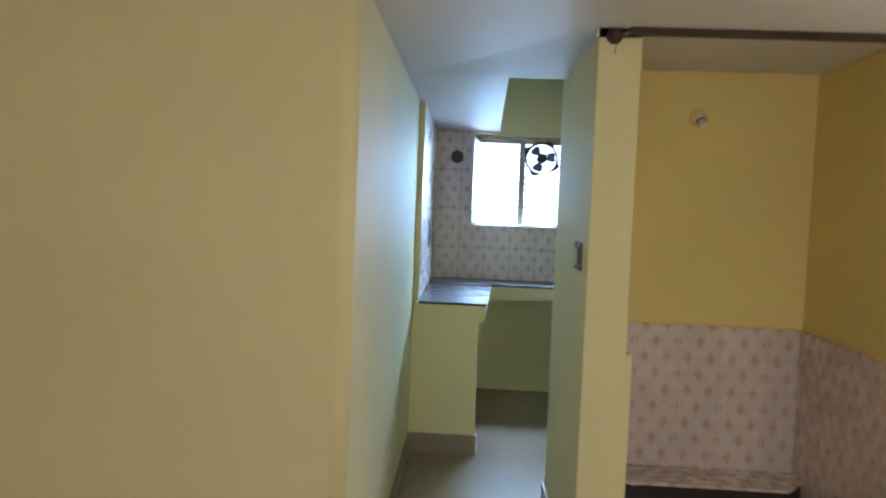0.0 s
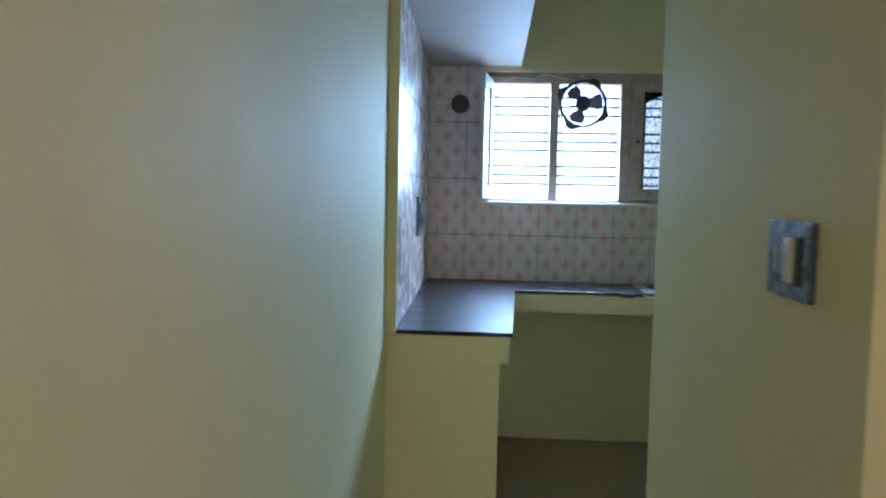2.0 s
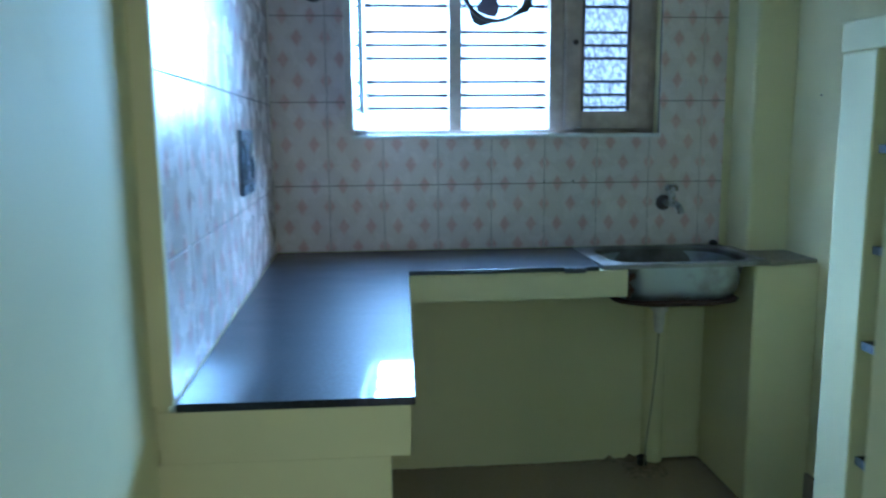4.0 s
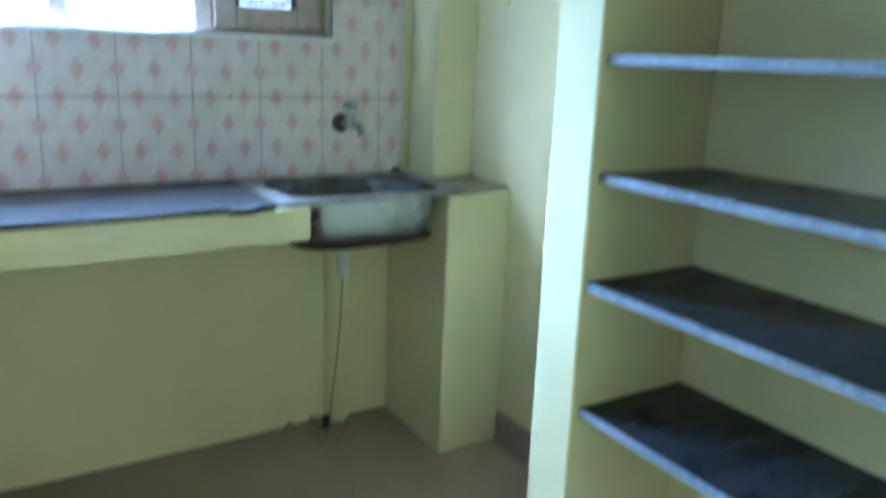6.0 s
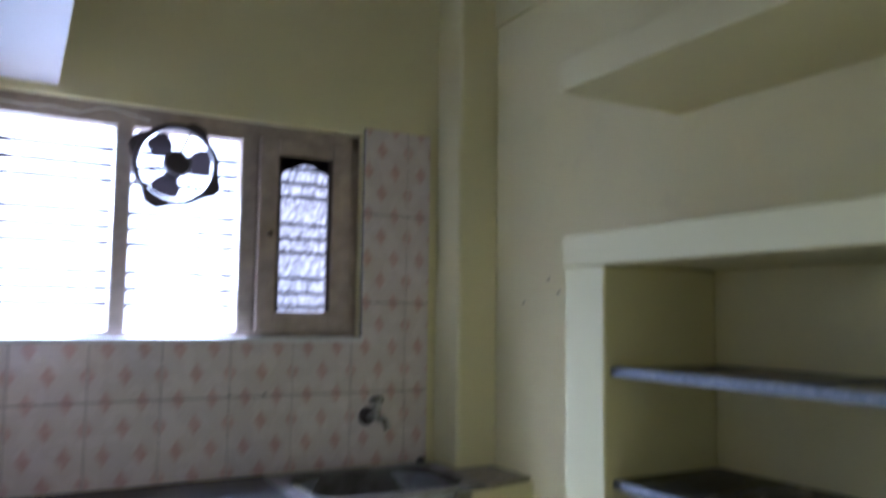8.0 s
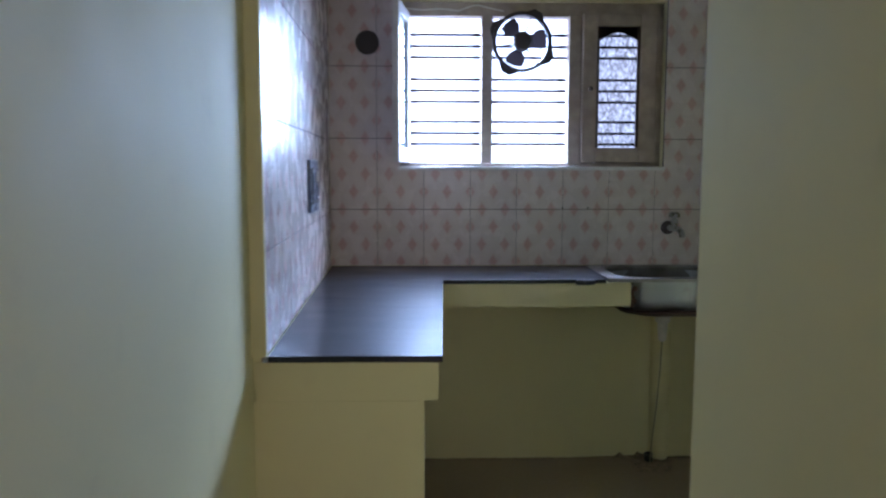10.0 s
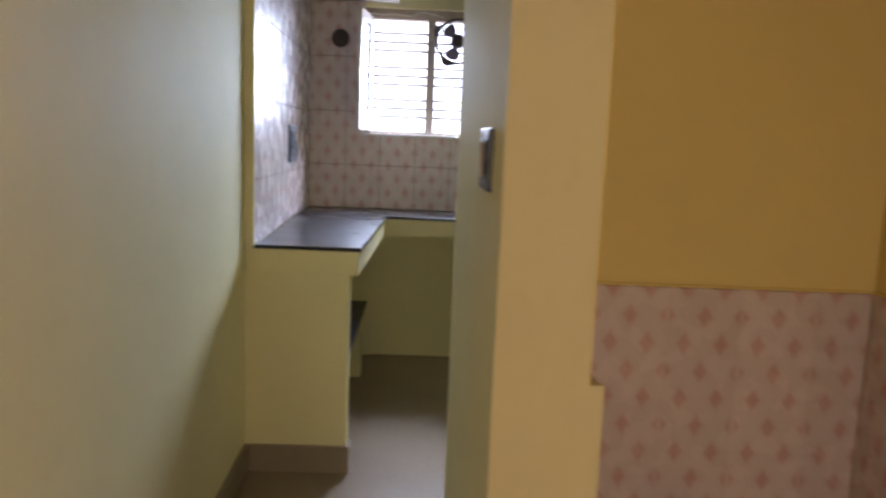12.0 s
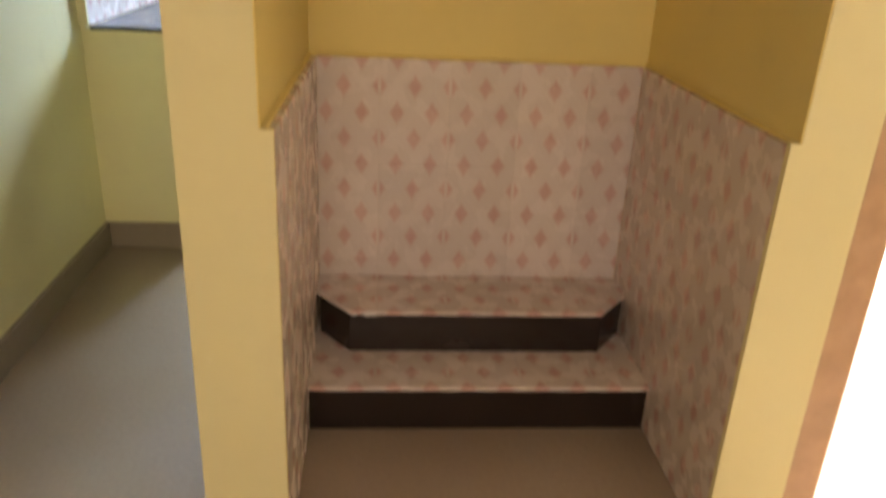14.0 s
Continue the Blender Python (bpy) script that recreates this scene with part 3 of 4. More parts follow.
# ---- round vent in the tiles ----
vent = thing("vent_pipe", (-0.337, 6.0, 1.824), "dark round plastic vent cap set in the tiles", "vent")
part("ring", lathe([(0.036, -0.002), (0.050, -0.002), (0.050, 0.006), (0.045, 0.010), (0.037, 0.010)], pose(0, 0, 0, 90), 28), M_BLACK, vent)
part("cap", lathe([(0.001, 0.001), (0.036, 0.001), (0.036, 0.004), (0.02, 0.006), (0.001, 0.006)], pose(0, 0, 0, 90), 24), M_IRON, vent)
bm = bmesh.new()
for h in (-0.018, -0.006, 0.006, 0.018):
    w = math.sqrt(0.034 ** 2 - h * h)
    cuboid(bm, -w, w, -0.010, -0.005, h - 0.002, h + 0.002, 0.0008, 1)
part("grille", bm, M_BLACK, vent)

# ---- counter ----
counter = thing("counter", (-0.28, 4.4, 0.0), "yellow painted masonry counter support with an open kneehole", "counter")


def local(bm, ob):
    bmesh.ops.translate(bm, verts=bm.verts[:], vec=-Vector(ob.location))
    return bm


bm = prism([(-0.49, 4.4035), (-0.077, 4.402), (-0.042, 5.573), (0.69, 5.577), (0.69, 6.018), (-0.52, 6.018)], 0.775, 0.865, 0.0)
part("slab", local(bm, counter), M_WALL, counter)
bm = prism([(left_x(4.39) - 0.01, 4.4035), (-0.110, 4.4025), (-0.108, 4.49), (left_x(4.49) - 0.01, 4.49)], 0.0, 0.7745, 0.0)
part("end_panel", local(bm, counter), M_WALL, counter)
bm = prism([(left_x(4.39) + 0.016, 4.391), (-0.096, 4.390), (-0.094, 4.47), (-0.107, 4.47), (-0.1075, 4.4015), (left_x(4.39) + 0.016, 4.402)], 0.0, SK, 0.002)
part("kickboard", local(bm, counter), M_SKIRT, counter, "beige tile skirting")
bm = prism([(left_x(5.58) - 0.01, 5.58), (-0.150, 5.58), (-0.148, 5.68), (left_x(5.68) - 0.01, 5.68)], 0.0, 0.3795, 0.006)
part("low_panel", local(bm, counter), M_WALL, counter)
bm = prism([(left_x(4.6) - 0.005, 4.491), (-0.128, 4.491), (-0.130, 5.69), (left_x(5.6) - 0.005, 5.69)], 0.38, 0.40, 0.002)
part("under_shelf", local(bm, counter), M_GRANITE, counter, "black stone shelf under the counter")

worktop = thing("worktop", (-0.28, 4.4, 0.865), "L-shaped black polished stone worktop, dusty, with a chipped edge", "worktop")
bm = prism([(-0.4605, 4.400), (-0.068, 4.397), (-0.031, 5.564), (0.592, 5.571), (0.625, 5.998), (-0.4985, 5.998)], 0.8655, ZC, 0.0015)
part("top", local(bm, worktop), M_GRANITE, worktop)
bm = bmesh.new()
for x0, x1, d in ((0.475, 0.505, 0.004), (0.500, 0.535, 0.007), (0.530, 0.548, 0.003)):
    cuboid(bm, x0, x1, 5.5655 - d, 5.580, 0.860, 0.8795, 0.004)
part("chip", local(bm, worktop), M_CUT, worktop, "chipped stone edge")

# ---- sink on its pier ----
pier = setting("wall_pier", box(1.15, KX, 5.625, 6.019, 0, 0.862, 0.008), M_WALL, "yellow painted masonry pier under the sink", "pier")
sink = thing("sink", (0.95, 5.78, 0.862), "stained steel kitchen sink with a flat rim", "sink")


def rounded_rect(x0, x1, y0, y1, r, n=6):
    return arc(x1 - r, y0 + r, r, -90, 0, n) + arc(x1 - r, y1 - r, r, 0, 90, n) + arc(x0 + r, y1 - r, r, 90, 180, n) + arc(x0 + r, y0 + r, r, 180, 270, n)


bm = bmesh.new()
levels = []
RIM = 1.186
for x0, x1, y0, y1, rr, z in ((0.605, RIM, 5.588, 5.985, 0.012, 0.866), (0.605, RIM, 5.588, 5.985, 0.012, 0.880), (0.615, RIM - 0.01, 5.598, 5.976, 0.015, 0.8835),
                              (0.655, RIM - 0.035, 5.613, 5.945, 0.095, 0.8825), (0.660, RIM - 0.040, 5.618, 5.940, 0.09, 0.876)):
    levels.append([bm.verts.new((x, y, z)) for x, y in rounded_rect(x0, x1, y0, y1, rr)])
for a, b in zip(levels, levels[1:]):
    for i in range(len(a)):
        bm.faces.new((a[i], a[(i + 1) % len(a)], b[(i + 1) % len(a)], b[i]))
bmesh.ops.recalc_face_normals(bm, faces=bm.faces[:])
smooth(part("rim", local(bm, sink), M_RIM, sink, "dull steel rim"), 35)
bm = bmesh.new()
levels = []
for x0, x1, y0, y1, rr, z in ((0.660, RIM - 0.040, 5.618, 5.940, 0.09, 0.876), (0.688, 1.108, 5.628, 5.925, 0.085, 0.76), (0.72, 1.08, 5.67, 5.885, 0.07, 0.735)):
    levels.append([bm.verts.new((x, y, z)) for x, y in rounded_rect(x0, x1, y0, y1, rr)])
for a, b in zip(levels, levels[1:]):
    for i in range(len(a)):
        bm.faces.new((a[i], a[(i + 1) % len(a)], b[(i + 1) % len(a)], b[i]))
bm.faces.new(levels[-1])
smooth(part("basin", local(bm, sink), M_BASIN, sink, "darker steel inside of the basin"), 35)
bm = bmesh.new()
levels = []
for x0, x1, y0, y1, rr, z in ((0.675, 1.128, 5.600, 5.94, 0.115, 0.8655), (0.676, 1.127, 5.601, 5.94, 0.115, 0.80), (0.681, 1.121, 5.606, 5.935, 0.115, 0.772),
                              (0.692, 1.108, 5.617, 5.925, 0.11, 0.752), (0.710, 1.09, 5.635, 5.905, 0.10, 0.738), (0.74, 1.06, 5.66, 5.88, 0.09, 0.728)):
    levels.append([bm.verts.new((x, y, z)) for x, y in rounded_rect(x0, x1, y0, y1, rr)])
for a, b in zip(levels, levels[1:]):
    for i in range(len(a)):
        bm.faces.new((a[i], b[i], b[(i + 1) % len(a)], a[(i + 1) % len(a)]))
bm.faces.new(levels[-1][::-1])
base_ring = bmesh.new()
loops = [[base_ring.verts.new((x, y, z)) for x, y in rounded_rect(*q, 0.085)] for q, z in
         (((0.694, 1.106, 5.619, 5.923), 0.750), ((0.676, 1.116, 5.600, 5.938), 0.744), ((0.679, 1.113, 5.603, 5.936), 0.737), ((0.735, 1.065, 5.645, 5.895), 0.7205))]
for a, b in zip(loops, loops[1:]):
    for i in range(len(a)):
        base_ring.faces.new((a[i], b[i], b[(i + 1) % len(a)], a[(i + 1) % len(a)]))
smooth(part("base_ring", local(base_ring, sink), M_RUST, sink, "rusty dark rim under the bowl"), 35)
smooth(part("bowl", local(bm, sink), M_STEEL, sink, "dull stained steel outside of the bowl"), 35)
part("drain", local(lathe([(0.02, 0.736), (0.035, 0.736), (0.035, 0.739), (0.022, 0.738)], Matrix.Translation((0.92, 5.8, 0)), 20), sink), M_CHROME, sink)
bm = prism([(RIM + 0.001, 5.592), (1.377, 5.640), (1.377, 5.985), (RIM + 0.001, 5.985)], 0.8625, 0.8755, 0.002)
ledge = tagged(mesh_object("ledge_stone", bm, M_LEDGE), "brown stained stone ledge beside the sink", "ledge")
bm = bmesh.new()
for i in range(14):
    a = random.random()
    p = Vector((0.69 + 0.02 * random.random(), 5.585 + 0.01 * random.random(), 0.772 + 0.075 * a))
    bmesh.ops.create_icosphere(bm, subdivisions=1, radius=0.006 + 0.008 * random.random(), matrix=Matrix.Translation(p) @ Matrix.Diagonal((1, 0.6, 1, 1)))
part("rust_lump", local(bm, sink), M_RUST, sink, "rusty broken mortar at the bowl's edge")

# waste pipe
waste = thing("waste_pipe", (0.92, 5.86, 0.0), "cream plastic waste pipe under the sink", "pipe")
part("coupling", local(lathe([(0.010, 0.575), (0.016, 0.58), (0.020, 0.62), (0.022, 0.655), (0.031, 0.66), (0.034, 0.724)], Matrix.Translation((0.905, 5.85, 0)), 20), waste), M_WHITE, waste)
part("hose", local(tube([(0.905, 5.85, 0.58), (0.904, 5.86, 0.45), (0.901, 5.885, 0.28), (0.895, 5.915, 0.12), (0.893, 5.925, 0.004)], 0.0030, 10), waste), M_HOSE, waste, "thin cream hose")
smooth(part("pipe", local(tube([(0.955, 6.024, 0.002), (0.955, 6.024, 0.40), (0.955, 6.024, 0.60), (0.955, 6.020, 0.76)], 0.045, 24), waste), M_WALL, waste, "pipe painted with the wall"))
drain = thing("floor_drain", (0.9, 5.93, 0.0), "broken floor drain with dark crumbled mortar", "drain")
bm = bmesh.new()
rings = []
for k in range(7):
    ring = []
    for i in range(36):
        a = 2 * math.pi * i / 36
        edge = 0.078 * (1 + 0.30 * noise.noise((2.2 * math.cos(a), 2.2 * math.sin(a), 5.0)))
        d = edge * (1.0 - k / 7.5)
        high = 0.0006 + 0.016 * math.sin(math.pi * min(1.0, k / 5.0) * 0.55) * (0.75 + 0.6 * noise.noise((40 * d * math.cos(a), 40 * d * math.sin(a), 1.0)))
        ring.append(bm.verts.new((0.9 + 1.15 * d * math.cos(a), 5.925 + d * math.sin(a), max(0.0005, high))))
    rings.append(ring)
for p, q in zip(rings, rings[1:]):
    for i in range(36):
        bm.faces.new((p[i], p[(i + 1) % 36], q[(i + 1) % 36], q[i]))
bm.faces.new(rings[-1])
part("mortar", local(bm, drain), M_DIRT, drain, "dark crumbled mortar mound")
part("stub", local(lathe([(0.017, 0.0), (0.019, 0.022), (0.016, 0.040), (0.019, 0.047), (0.012, 0.049), (0.010, 0.020)], Matrix.Translation((0.897, 5.955, 0)) @ pose(0, 0, 0, 8, -6), 16), drain), M_BLACK, drain, "short dark broken pipe stub")
bm = bmesh.new()
rows = []
for i in range(141):
    x = -0.13 + 1.275 * i / 140
    near = math.exp(-((x - 0.82) / 0.11) ** 2)
    lump = 0.5 + 0.5 * noise.noise((x * 21.0, 3.1, 0.0)) + 0.35 * noise.noise((x * 63.0, 8.7, 0.0))
    high = max(0.003, (0.006 + 0.012 * near) * (0.3 + lump) + 0.030 * near * max(0.0, noise.noise((x * 38.0, 0.4, 0.0)) + 0.25))
    deep = 0.004 + (0.007 + 0.020 * near) * max(0.1, lump)
    rows.append([bm.verts.new(v) for v in ((x, 6.0195 - deep, 0.0006), (x, 6.0195 - 0.62 * deep, 0.45 * high), (x, 6.0195 - 0.25 * deep, 0.85 * high), (x, 6.0193, high))])
for p, q in zip(rows, rows[1:]):
    for j in range(3):
        bm.faces.new((p[j], q[j], q[j + 1], p[j + 1]))
tagged(mesh_object("mortar_crumbs", bm, M_DIRT), "crumbled uneven mortar along the foot of the wall", "debris", kind="stuff")

# tap
tap = thing("tap", (0.965, 6.0, 1.05), "worn chrome bib tap on the tiled wall", "tap")
part("flange", local(lathe([(0.012, 0), (0.030, 0.0), (0.027, 0.012), (0.016, 0.022)], Matrix.Translation((0.962, 6.0, 1.045)) @ pose(0, 0, 0, 90), 20), tap), M_IRON, tap)
bm = rod(bmesh.new(), (0.962, 6.0, 1.045), (0.972, 5.925, 1.047), 0.013, 16)
rod(bm, (0.972, 5.945, 1.035), (0.972, 5.945, 1.085), 0.015, 16)
smooth(part("body", local(bm, tap), M_CHROME, tap))
smooth(part("spout", local(tube([(0.972, 5.935, 1.045), (0.979, 5.915, 1.044), (0.985, 5.900, 1.036), (0.988, 5.893, 1.024), (0.989, 5.890, 1.012)], 0.0125, 12), tap), M_CHROME, tap))
smooth(part("knob", local(lathe([(0.008, 0), (0.008, 0.008), (0.023, 0.010), (0.024, 0.024), (0.016, 0.032), (0.004, 0.032)], Matrix.Translation((0.972, 5.945, 1.083)), 16), tap), M_CHROME, tap))

# ---- shelf alcove ----
AX, AY0, AY1 = 1.033, 4.888, 5.026
alcove = thing("shelf_alcove", (1.2, 4.4, 0.0), "yellow painted masonry shelf alcove with four black stone shelves", "shelf unit")
part("jamb", local(box(AX, KX - 0.001, AY0, AY1, 0, 1.5015, 0.006), alcove), M_WALL, alcove)
part("lintel", local(box(AX - 0.004, KX - 0.001, 3.737, AY1 + 0.003, 1.502, 1.576, 0.004), alcove), M_WALL, alcove)
for x0, x1, y0, y1 in ((AX - 0.012, AX - 0.0005, AY0 - 0.012, AY1 + 0.012), (AX + 0.0005, KX - 0.014, AY0 - 0.013, AY0 - 0.0005),
                       (AX + 0.0005, KX - 0.014, AY1 + 0.0005, AY1 + 0.013), (KX - 0.013, KX - 0.001, 3.74, AY0 - 0.014)):
    part("kickboard", local(box(x0, x1, y0, y1, 0, SK, 0.002), alcove), M_SKIRT, alcove, "beige tile skirting")
for z, dx in ((1.279, 0.0), (1.039, 0.004), (0.804, -0.006), (0.507, 0.002)):
    shelf = part("shelf", local(box(1.051 + dx, KX - 0.001, 3.738, AY0 - 0.001, z - 0.0175, z), alcove), M_SHELF, alcove, "black stone shelf with a sawn edge")
    bm = bmesh.new()
    n = 26
    pts = []
    for i in range(n + 1):
        y = 3.742 + (AY0 - 0.004 - 3.742) * i / n
        pts.append((1.0485 + dx + 0.0025 * noise.noise((y * 9, z * 7, 0)), y))
    for i in range(n):
        (xa, ya), (xb, yb) = pts[i], pts[i + 1]
        vs = [bm.verts.new(v) for v in ((xa, ya, z - 0.0190), (xb, yb, z - 0.0190), (xb, yb, z + 0.0008), (xa, ya, z + 0.0008),
                                         (1.053 + dx, ya, z - 0.0190), (1.053 + dx, yb, z - 0.0190), (1.053 + dx, yb, z + 0.0008), (1.053 + dx, ya, z + 0.0008))]
        for f in ((0, 3, 2, 1), (3, 7, 6, 2), (0, 1, 5, 4), (0, 4, 7, 3), (1, 2, 6, 5)):
            bm.faces.new([vs[j] for j in f])
    bmesh.ops.remove_doubles(bm, verts=bm.verts[:], dist=0.0001)
    part("edge", local(bm, alcove), M_EDGE, shelf, "rough pale sawn edge")
setting("loft_slab", box(0.995, KX - 0.001, 3.737, 4.998, 1.908, 1.984, 0.004), M_WALL, "yellow painted concrete loft slab above the alcove", "slab")

# ---- switch boards ----
board = thing("switch_board", (left_x(2.85), 2.85, 1.27), "dark grey switch plate with an ivory rocker on the partition", "switch")
board.matrix_basis = Matrix.Translation((0.2655, 2.910, 1.264)) @ pose(0, 0, 0, 0, 0, -90 + 1.3)
part("plate", box(-0.069, 0.069, -0.0095, 0.0, -0.052, 0.052, 0.002), M_PLATE, board)
part("surround", box(-0.046, 0.046, -0.013, -0.009, -0.033, 0.033, 0.002), M_BLACK, board)
part("rocker", box(0.008, 0.032, -0.020, -0.012, -0.030, 0.030, 0.003), M_WHITE, board, "ivory rocker switch")
for x in (-0.026, -0.008):
    part("rocker", box(x - 0.006, x + 0.006, -0.016, -0.012, -0.020, 0.020, 0.002), M_ROCKER, board, "small pale blue rocker")
part("screw", rod(bmesh.new(), (-0.059, -0.0115, 0.0), (-0.059, -0.009, 0.0), 0.004, 10), M_CHROME, board)
part("screw", rod(bmesh.new(), (0.059, -0.0115, 0.0), (0.059, -0.009, 0.0), 0.004, 10), M_CHROME, board)
board2 = thing("socket_board", (-0.48, 5.315, 1.24), "dark grey modular socket board on the tiles", "socket")
board2.matrix_basis = Matrix.Translation((-0.5 + 0.037 / 1.595 * (6 - 5.315), 5.315, 1.240)) @ pose(0, 0, 0, 0, 0, 90 + TILT)
part("plate", box(-0.108, 0.108, -0.011, 0.0, -0.087, 0.087, 0.003), M_PLATE, board2)
part("surround", box(-0.085, 0.085, -0.014, -0.010, -0.060, 0.060, 0.002), M_BLACK, board2)
part("socket", lathe([(0.028, 0.0), (0.028, 0.004), (0.024, 0.004), (0.022, 0.001)], Matrix.Translation((0.045, -0.013, -0.02)) @ pose(0, 0, 0, 90), 20), M_PLATE, board2)
part("rocker", box(0.022, 0.070, -0.019, -0.013, 0.015, 0.050, 0.002), M_WHITE, board2, "ivory rocker switch")
part("rocker", box(-0.070, -0.020, -0.017, -0.013, -0.045, 0.045, 0.002), M_PLATE, board2)

# ---- prayer niche ----
DADO = 0.929
NX0, NX1, NY = 0.440, 1.362, 3.560
tile_field(wall_niche_back, Matrix.Translation((0, NY, 0)), NX0, NX1, 0.236, DADO, 0.615, DADO, None, 0.014)
tile_field(wall_niche_side, Matrix.Translation((NX1, 0, 0)) @ pose(0, 0, 0, 0, 0, -90), -NY + 0.001, -2.715, 0.0, DADO - 0.001, -NY, DADO, None, 0.014)
tile_field(wall_partition, Matrix.Translation((NX0, 0, 0)) @ pose(0, 0, 0, 0, 0, 90), 2.715, NY - 0.001, 0.0, DADO - 0.001, NY, DADO, None, 0.014)
bm = bmesh.new()
cuboid(bm, 0.416, NX0 - 0.013, 2.715, 3.584, 0, DADO + 0.006, 0.003)
setting("dado_bed_left", bm, M_NICHE, "painted plaster edge behind the niche tiles", "trim")
bm = bmesh.new()
cuboid(bm, NX1 + 0.013, 1.3825, 2.715, 3.584, 0, DADO + 0.006, 0.003)
setting("dado_bed_right", bm, M_NICHE, "painted plaster edge behind the niche tiles", "trim")
setting("dado_bed_back", box(NX0, NX1, NY + 0.013, 3.5845, 0, DADO + 0.006, 0.003), M_NICHE, "painted plaster edge behind the niche tiles", "trim")
setting("dado_edge_left", box(0.4150, NX0, 2.7000, 2.7145, 0, DADO + 0.006), M_WALL, "painted plaster edge of the niche tiles", "trim")
setting("dado_edge_right", box(NX1, 1.3830, 2.7000, 2.7145, 0, DADO + 0.006), M_WALL, "painted plaster edge of the niche tiles", "trim")

step_low = thing("altar_step", (0.907, 3.38, 0.0), "low altar step, dark granite riser under a flowered tile tread", "step")
part("riser", local(box(NX0 + 0.001, NX1 - 0.001, 3.142, NY - 0.002, 0.0, 0.1245, 0.002), step_low), M_RISER, step_low)
step_high = thing("altar_step", (0.907, 3.45, 0.1375), "upper altar step with cut corners, dark granite riser", "step")
CH = [(0.452, NY - 0.002), (0.450, 3.440), (0.540, 3.323), (1.264, 3.323), (1.357, 3.440), (1.355, NY - 0.002)]
part("riser", local(prism(CH, 0.1385, 0.2565, 0.002), step_high), M_RISER, step_high)
flat = pose(0, 0, 0, -90)


def tread_tile(parent, pts, z, ox, oy):
    """A tile lying flat: an outline in plan, its front upwards."""
    loc = Vector(parent.location)
    m = Matrix.Translation((ox - loc.x, oy - loc.y, z - loc.z)) @ pose(0, 0, 0, -90)
    return tile_piece(parent, [(x - ox, y - oy) for x, y in pts], (0, 0), m, 0.0125)


def clip_half(pts, f):
    out = []
    for i in range(len(pts)):
        a, b = pts[i], pts[(i + 1) % len(pts)]
        fa, fb = f(a), f(b)
        if fa >= 0:
            out.append(a)
        if fa * fb < 0:
            s = fa / (fa - fb)
            out.append((a[0] + s * (b[0] - a[0]), a[1] + s * (b[1] - a[1])))
    return out


for n in range(-1, 4):
    x0, x1 = max(0.615 + n * COL, NX0), min(0.615 + (n + 1) * COL, NX1)
    if x1 - x0 < 0.01:
        continue
    ox = 0.615 + n * COL
    tread_tile(step_low, [(x0, 3.136), (x1, 3.136), (x1, 3.136 + ROW), (x0, 3.136 + ROW)], 0.1375, ox, 3.136)
    tread_tile(step_low, [(x0, 3.136 + ROW), (x1, 3.136 + ROW), (x1, NY - 0.002), (x0, NY - 0.002)], 0.1375, ox, 3.136 + ROW)
    pts = [(x0, 3.317), (x1, 3.317), (x1, NY - 0.002), (x0, NY - 0.002)]
    pts = clip_half(pts, lambda p: (p[1] - 3.440) * 0.091 + (p[0] - 0.445) * 0.114 - 0.0)
    pts = clip_half(pts, lambda p: (p[1] - 3.440) * 0.094 - (p[0] - 1.362) * 0.114 - 0.0)
    if len(pts) > 2:
        tread_tile(step_high, pts, 0.2700, ox, 3.317)

# mortar squeezed out under the upper tread
bm = bmesh.new()
for i in range(16):
    x = 0.550 + 0.065 * random.random()
    bmesh.ops.create_icosphere(bm, subdivisions=1, radius=0.002 + 0.004 * random.random(), matrix=Matrix.Translation((x, 3.3175 - 0.002 * random.random(), 0.2565 + 0.006 * random.random())) @ Matrix.Diagonal((1.8, 0.7, 0.9, 1)))
part("mortar", local(bm, step_high), M_SILL, step_high, "pale mortar squeezed out at the chipped corner")

# curtain rail across the niche
rail = thing("curtain_rail", (0.9, 2.68, 2.04), "dark brown wooden curtain rail across the niche opening", "rail")
part("batten", local(box(0.372, 1.50, 2.672, 2.699, 2.036, 2.0610, 0.002), rail), M_DARKWOOD, rail)
bm = lathe([(0.012, 0), (0.028, 0.0), (0.026, 0.012), (0.016, 0.02), (0.012, 0.03)], Matrix.Translation((0.322, 2.699, 2.034)) @ pose(0, 0, 0, 90), 16)
part("bracket", local(bm, rail), M_RUST, rail, "rusty rail bracket")
part("hook", local(tube([(0.345, 2.69, 2.04), (0.358, 2.675, 2.04), (0.376, 2.683, 2.048)], 0.006, 8), rail), M_CHROME, rail)
part("wire", local(tube([(0.322, 2.672, 2.03), (0.325, 2.668, 2.00), (0.321, 2.672, 1.972)], 0.0016, 6), rail), M_IRON, rail)

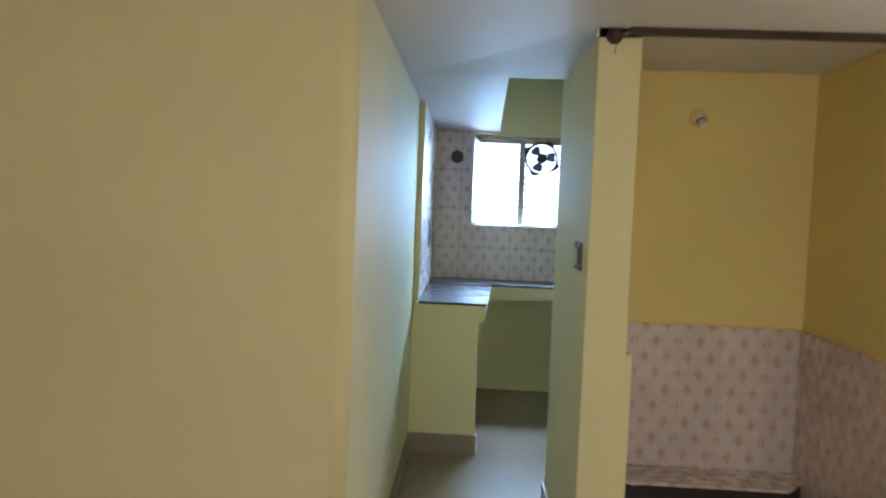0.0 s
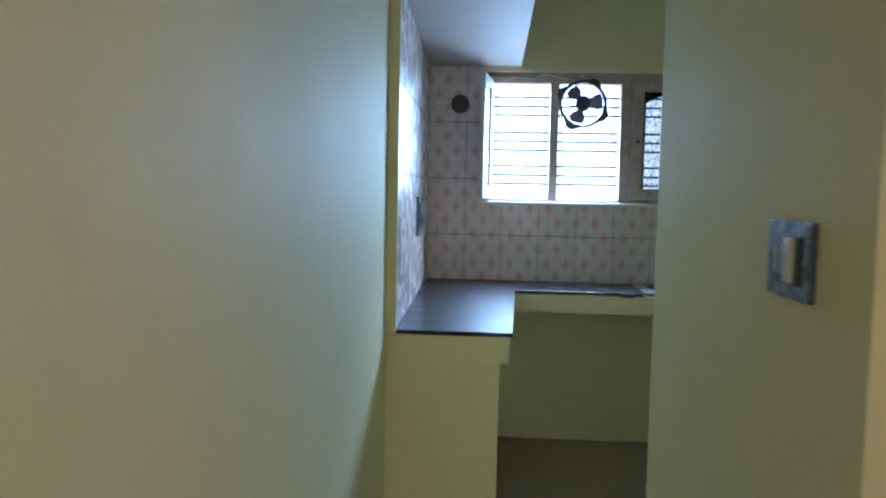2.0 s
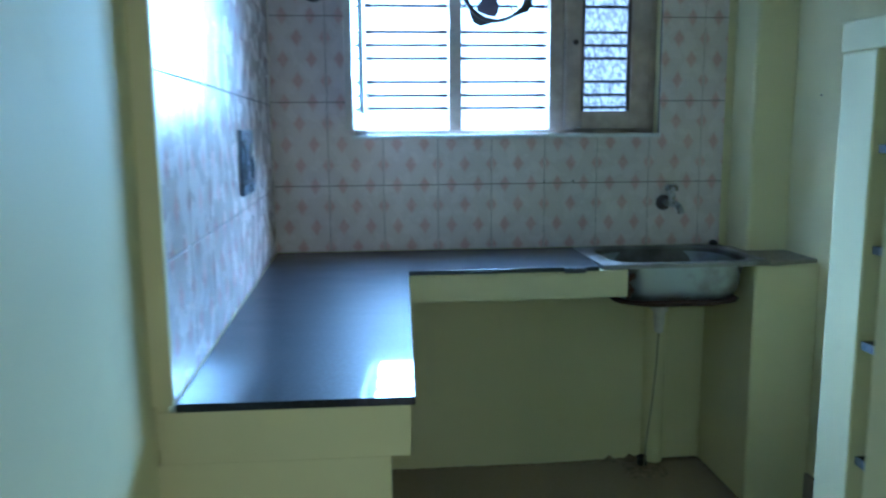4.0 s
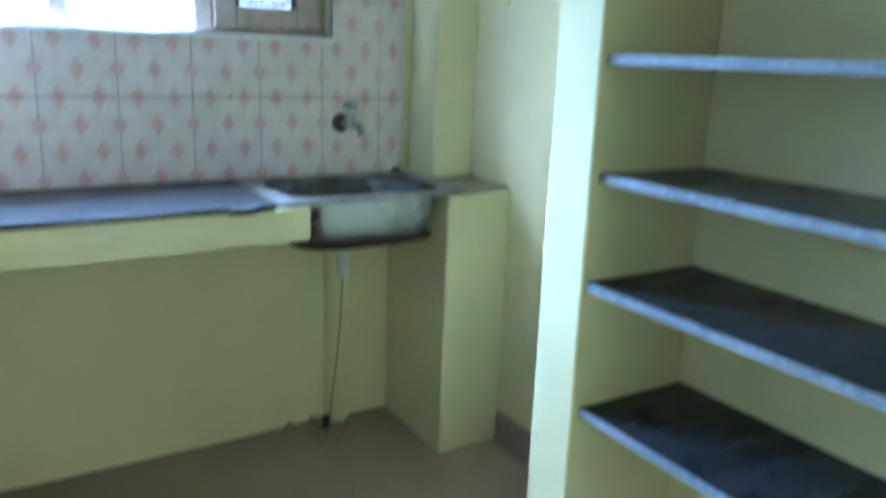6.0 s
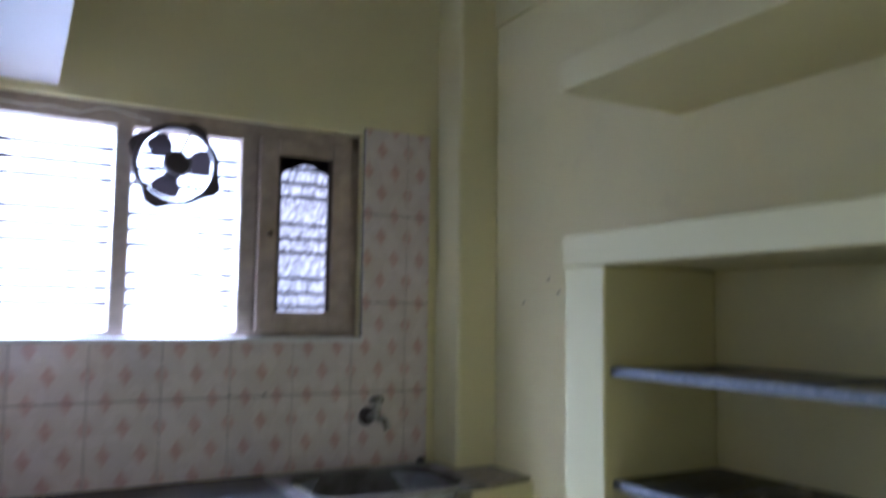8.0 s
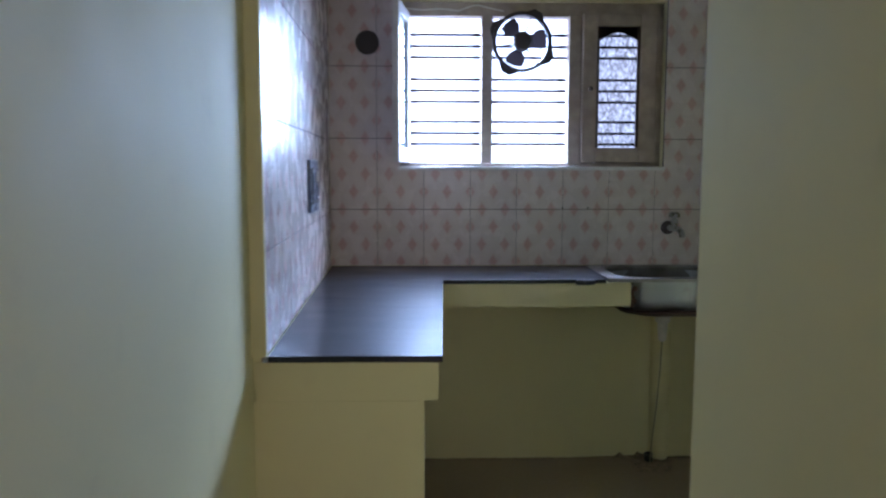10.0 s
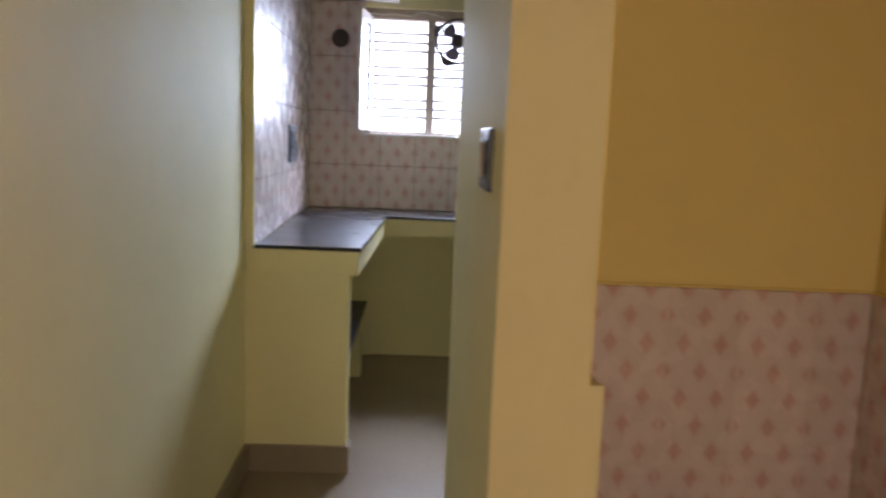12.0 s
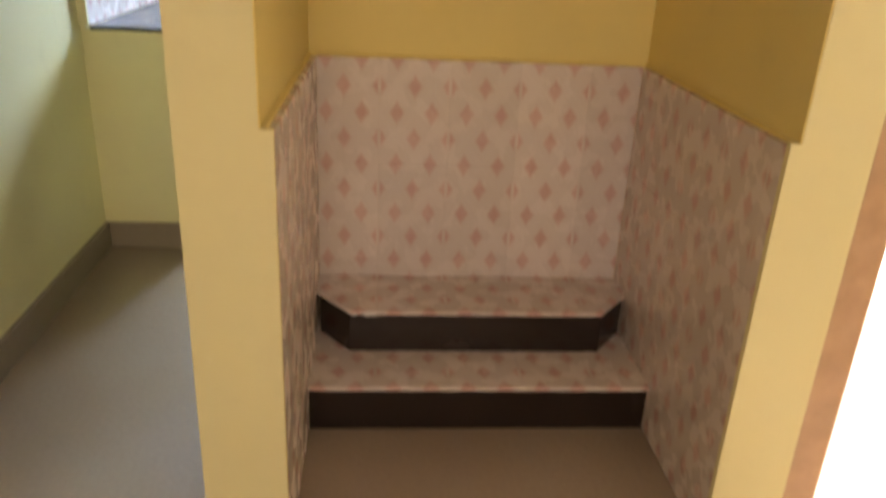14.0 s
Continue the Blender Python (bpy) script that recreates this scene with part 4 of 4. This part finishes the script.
# lamp holder
holder = thing("lamp_holder", (0.855, 3.585, 1.866), "ivory plastic bulb holder without a bulb", "lamp holder")
part("base", lathe([(0.040, 0), (0.040, 0.012), (0.034, 0.018), (0.028, 0.02)], pose(0, 0, 0.012, 90), 24), M_NICHE, holder, "base painted over with the wall")
smooth(part("socket", lathe([(0.024, 0), (0.022, 0.03), (0.020, 0.052), (0.019, 0.055)], Matrix.Translation((0, -0.018, 0.008)) @ pose(0, 0, 0, 128, 0, 12), 20), M_WHITE, holder))
part("ring", lathe([(0.0215, 0.024), (0.0235, 0.025), (0.0235, 0.033), (0.0215, 0.034)], Matrix.Translation((0, -0.018, 0.008)) @ pose(0, 0, 0, 128, 0, 12), 20), M_BLACK, holder)

# entrance door frame
door = tagged(new("door_1"), "brown wooden entrance door frame, standing open to daylight", "door", kind="structure")
part("post", box(1.526, 1.604, 2.705, 2.83, 0, 1.979, 0.004), M_DOORWOOD, door)
part("post", box(2.42, 2.499, 2.705, 2.83, 0, 1.979, 0.004), M_DOORWOOD, door)
part("head", box(1.604, 2.42, 2.705, 2.83, 1.90, 1.979, 0.004), M_DOORWOOD, door)

# cable along the window head to the fan
cable = thing("cable", (0.1, 6.05, 1.99), "thin slack electric cable along the window head", "cable")
part("wire", local(tube([(-0.19, 6.047, 1.975), (-0.10, 6.044, 1.968), (-0.03, 6.046, 1.974), (0.05, 6.044, 1.966), (0.10, 6.043, 1.985), (0.13, 6.042, 1.990), (0.18, 6.042, 1.978), (0.24, 6.040, 1.965)], 0.0028, 6), cable), M_WHITE, cable)
# nails in the shelf-side wall
for y, z in ((5.544, 1.504), (5.493, 1.461), (5.68, 1.43)):
    nail = thing("nail", (KX, y, z), "small dark nail in the painted wall", "nail", "nails in the wall")
    part("shank", rod(bmesh.new(), (0.004, 0, 0), (-0.005, 0, 0.0), 0.0018, 6), M_IRON, nail)
    part("head", rod(bmesh.new(), (-0.005, 0, 0.0), (-0.007, 0, 0.0), 0.0034, 10), M_IRON, nail)
# stopper on the sink rim
plug = thing("sink_plug", (1.150, 5.962, 0.8838), "small dark rubber plug on the sink rim", "plug")
part("body", lathe([(0.014, 0), (0.017, 0.004), (0.014, 0.014), (0.006, 0.018)], Matrix.Identity(4), 14), M_BLACK, plug)
# wall plugs in the tile joint
for x in (0.50, 0.61):
    stub = thing("wall_plug", (x, 6.0, 1.1305), "small dark plastic wall plug stuck in the tile joint", "wall plug", "plugs in the tiles")
    part("sleeve", lathe([(0.0030, -0.004), (0.0040, 0.001), (0.002, 0.002)], pose(0, 0, 0, 90), 10), M_BLACK, stub)
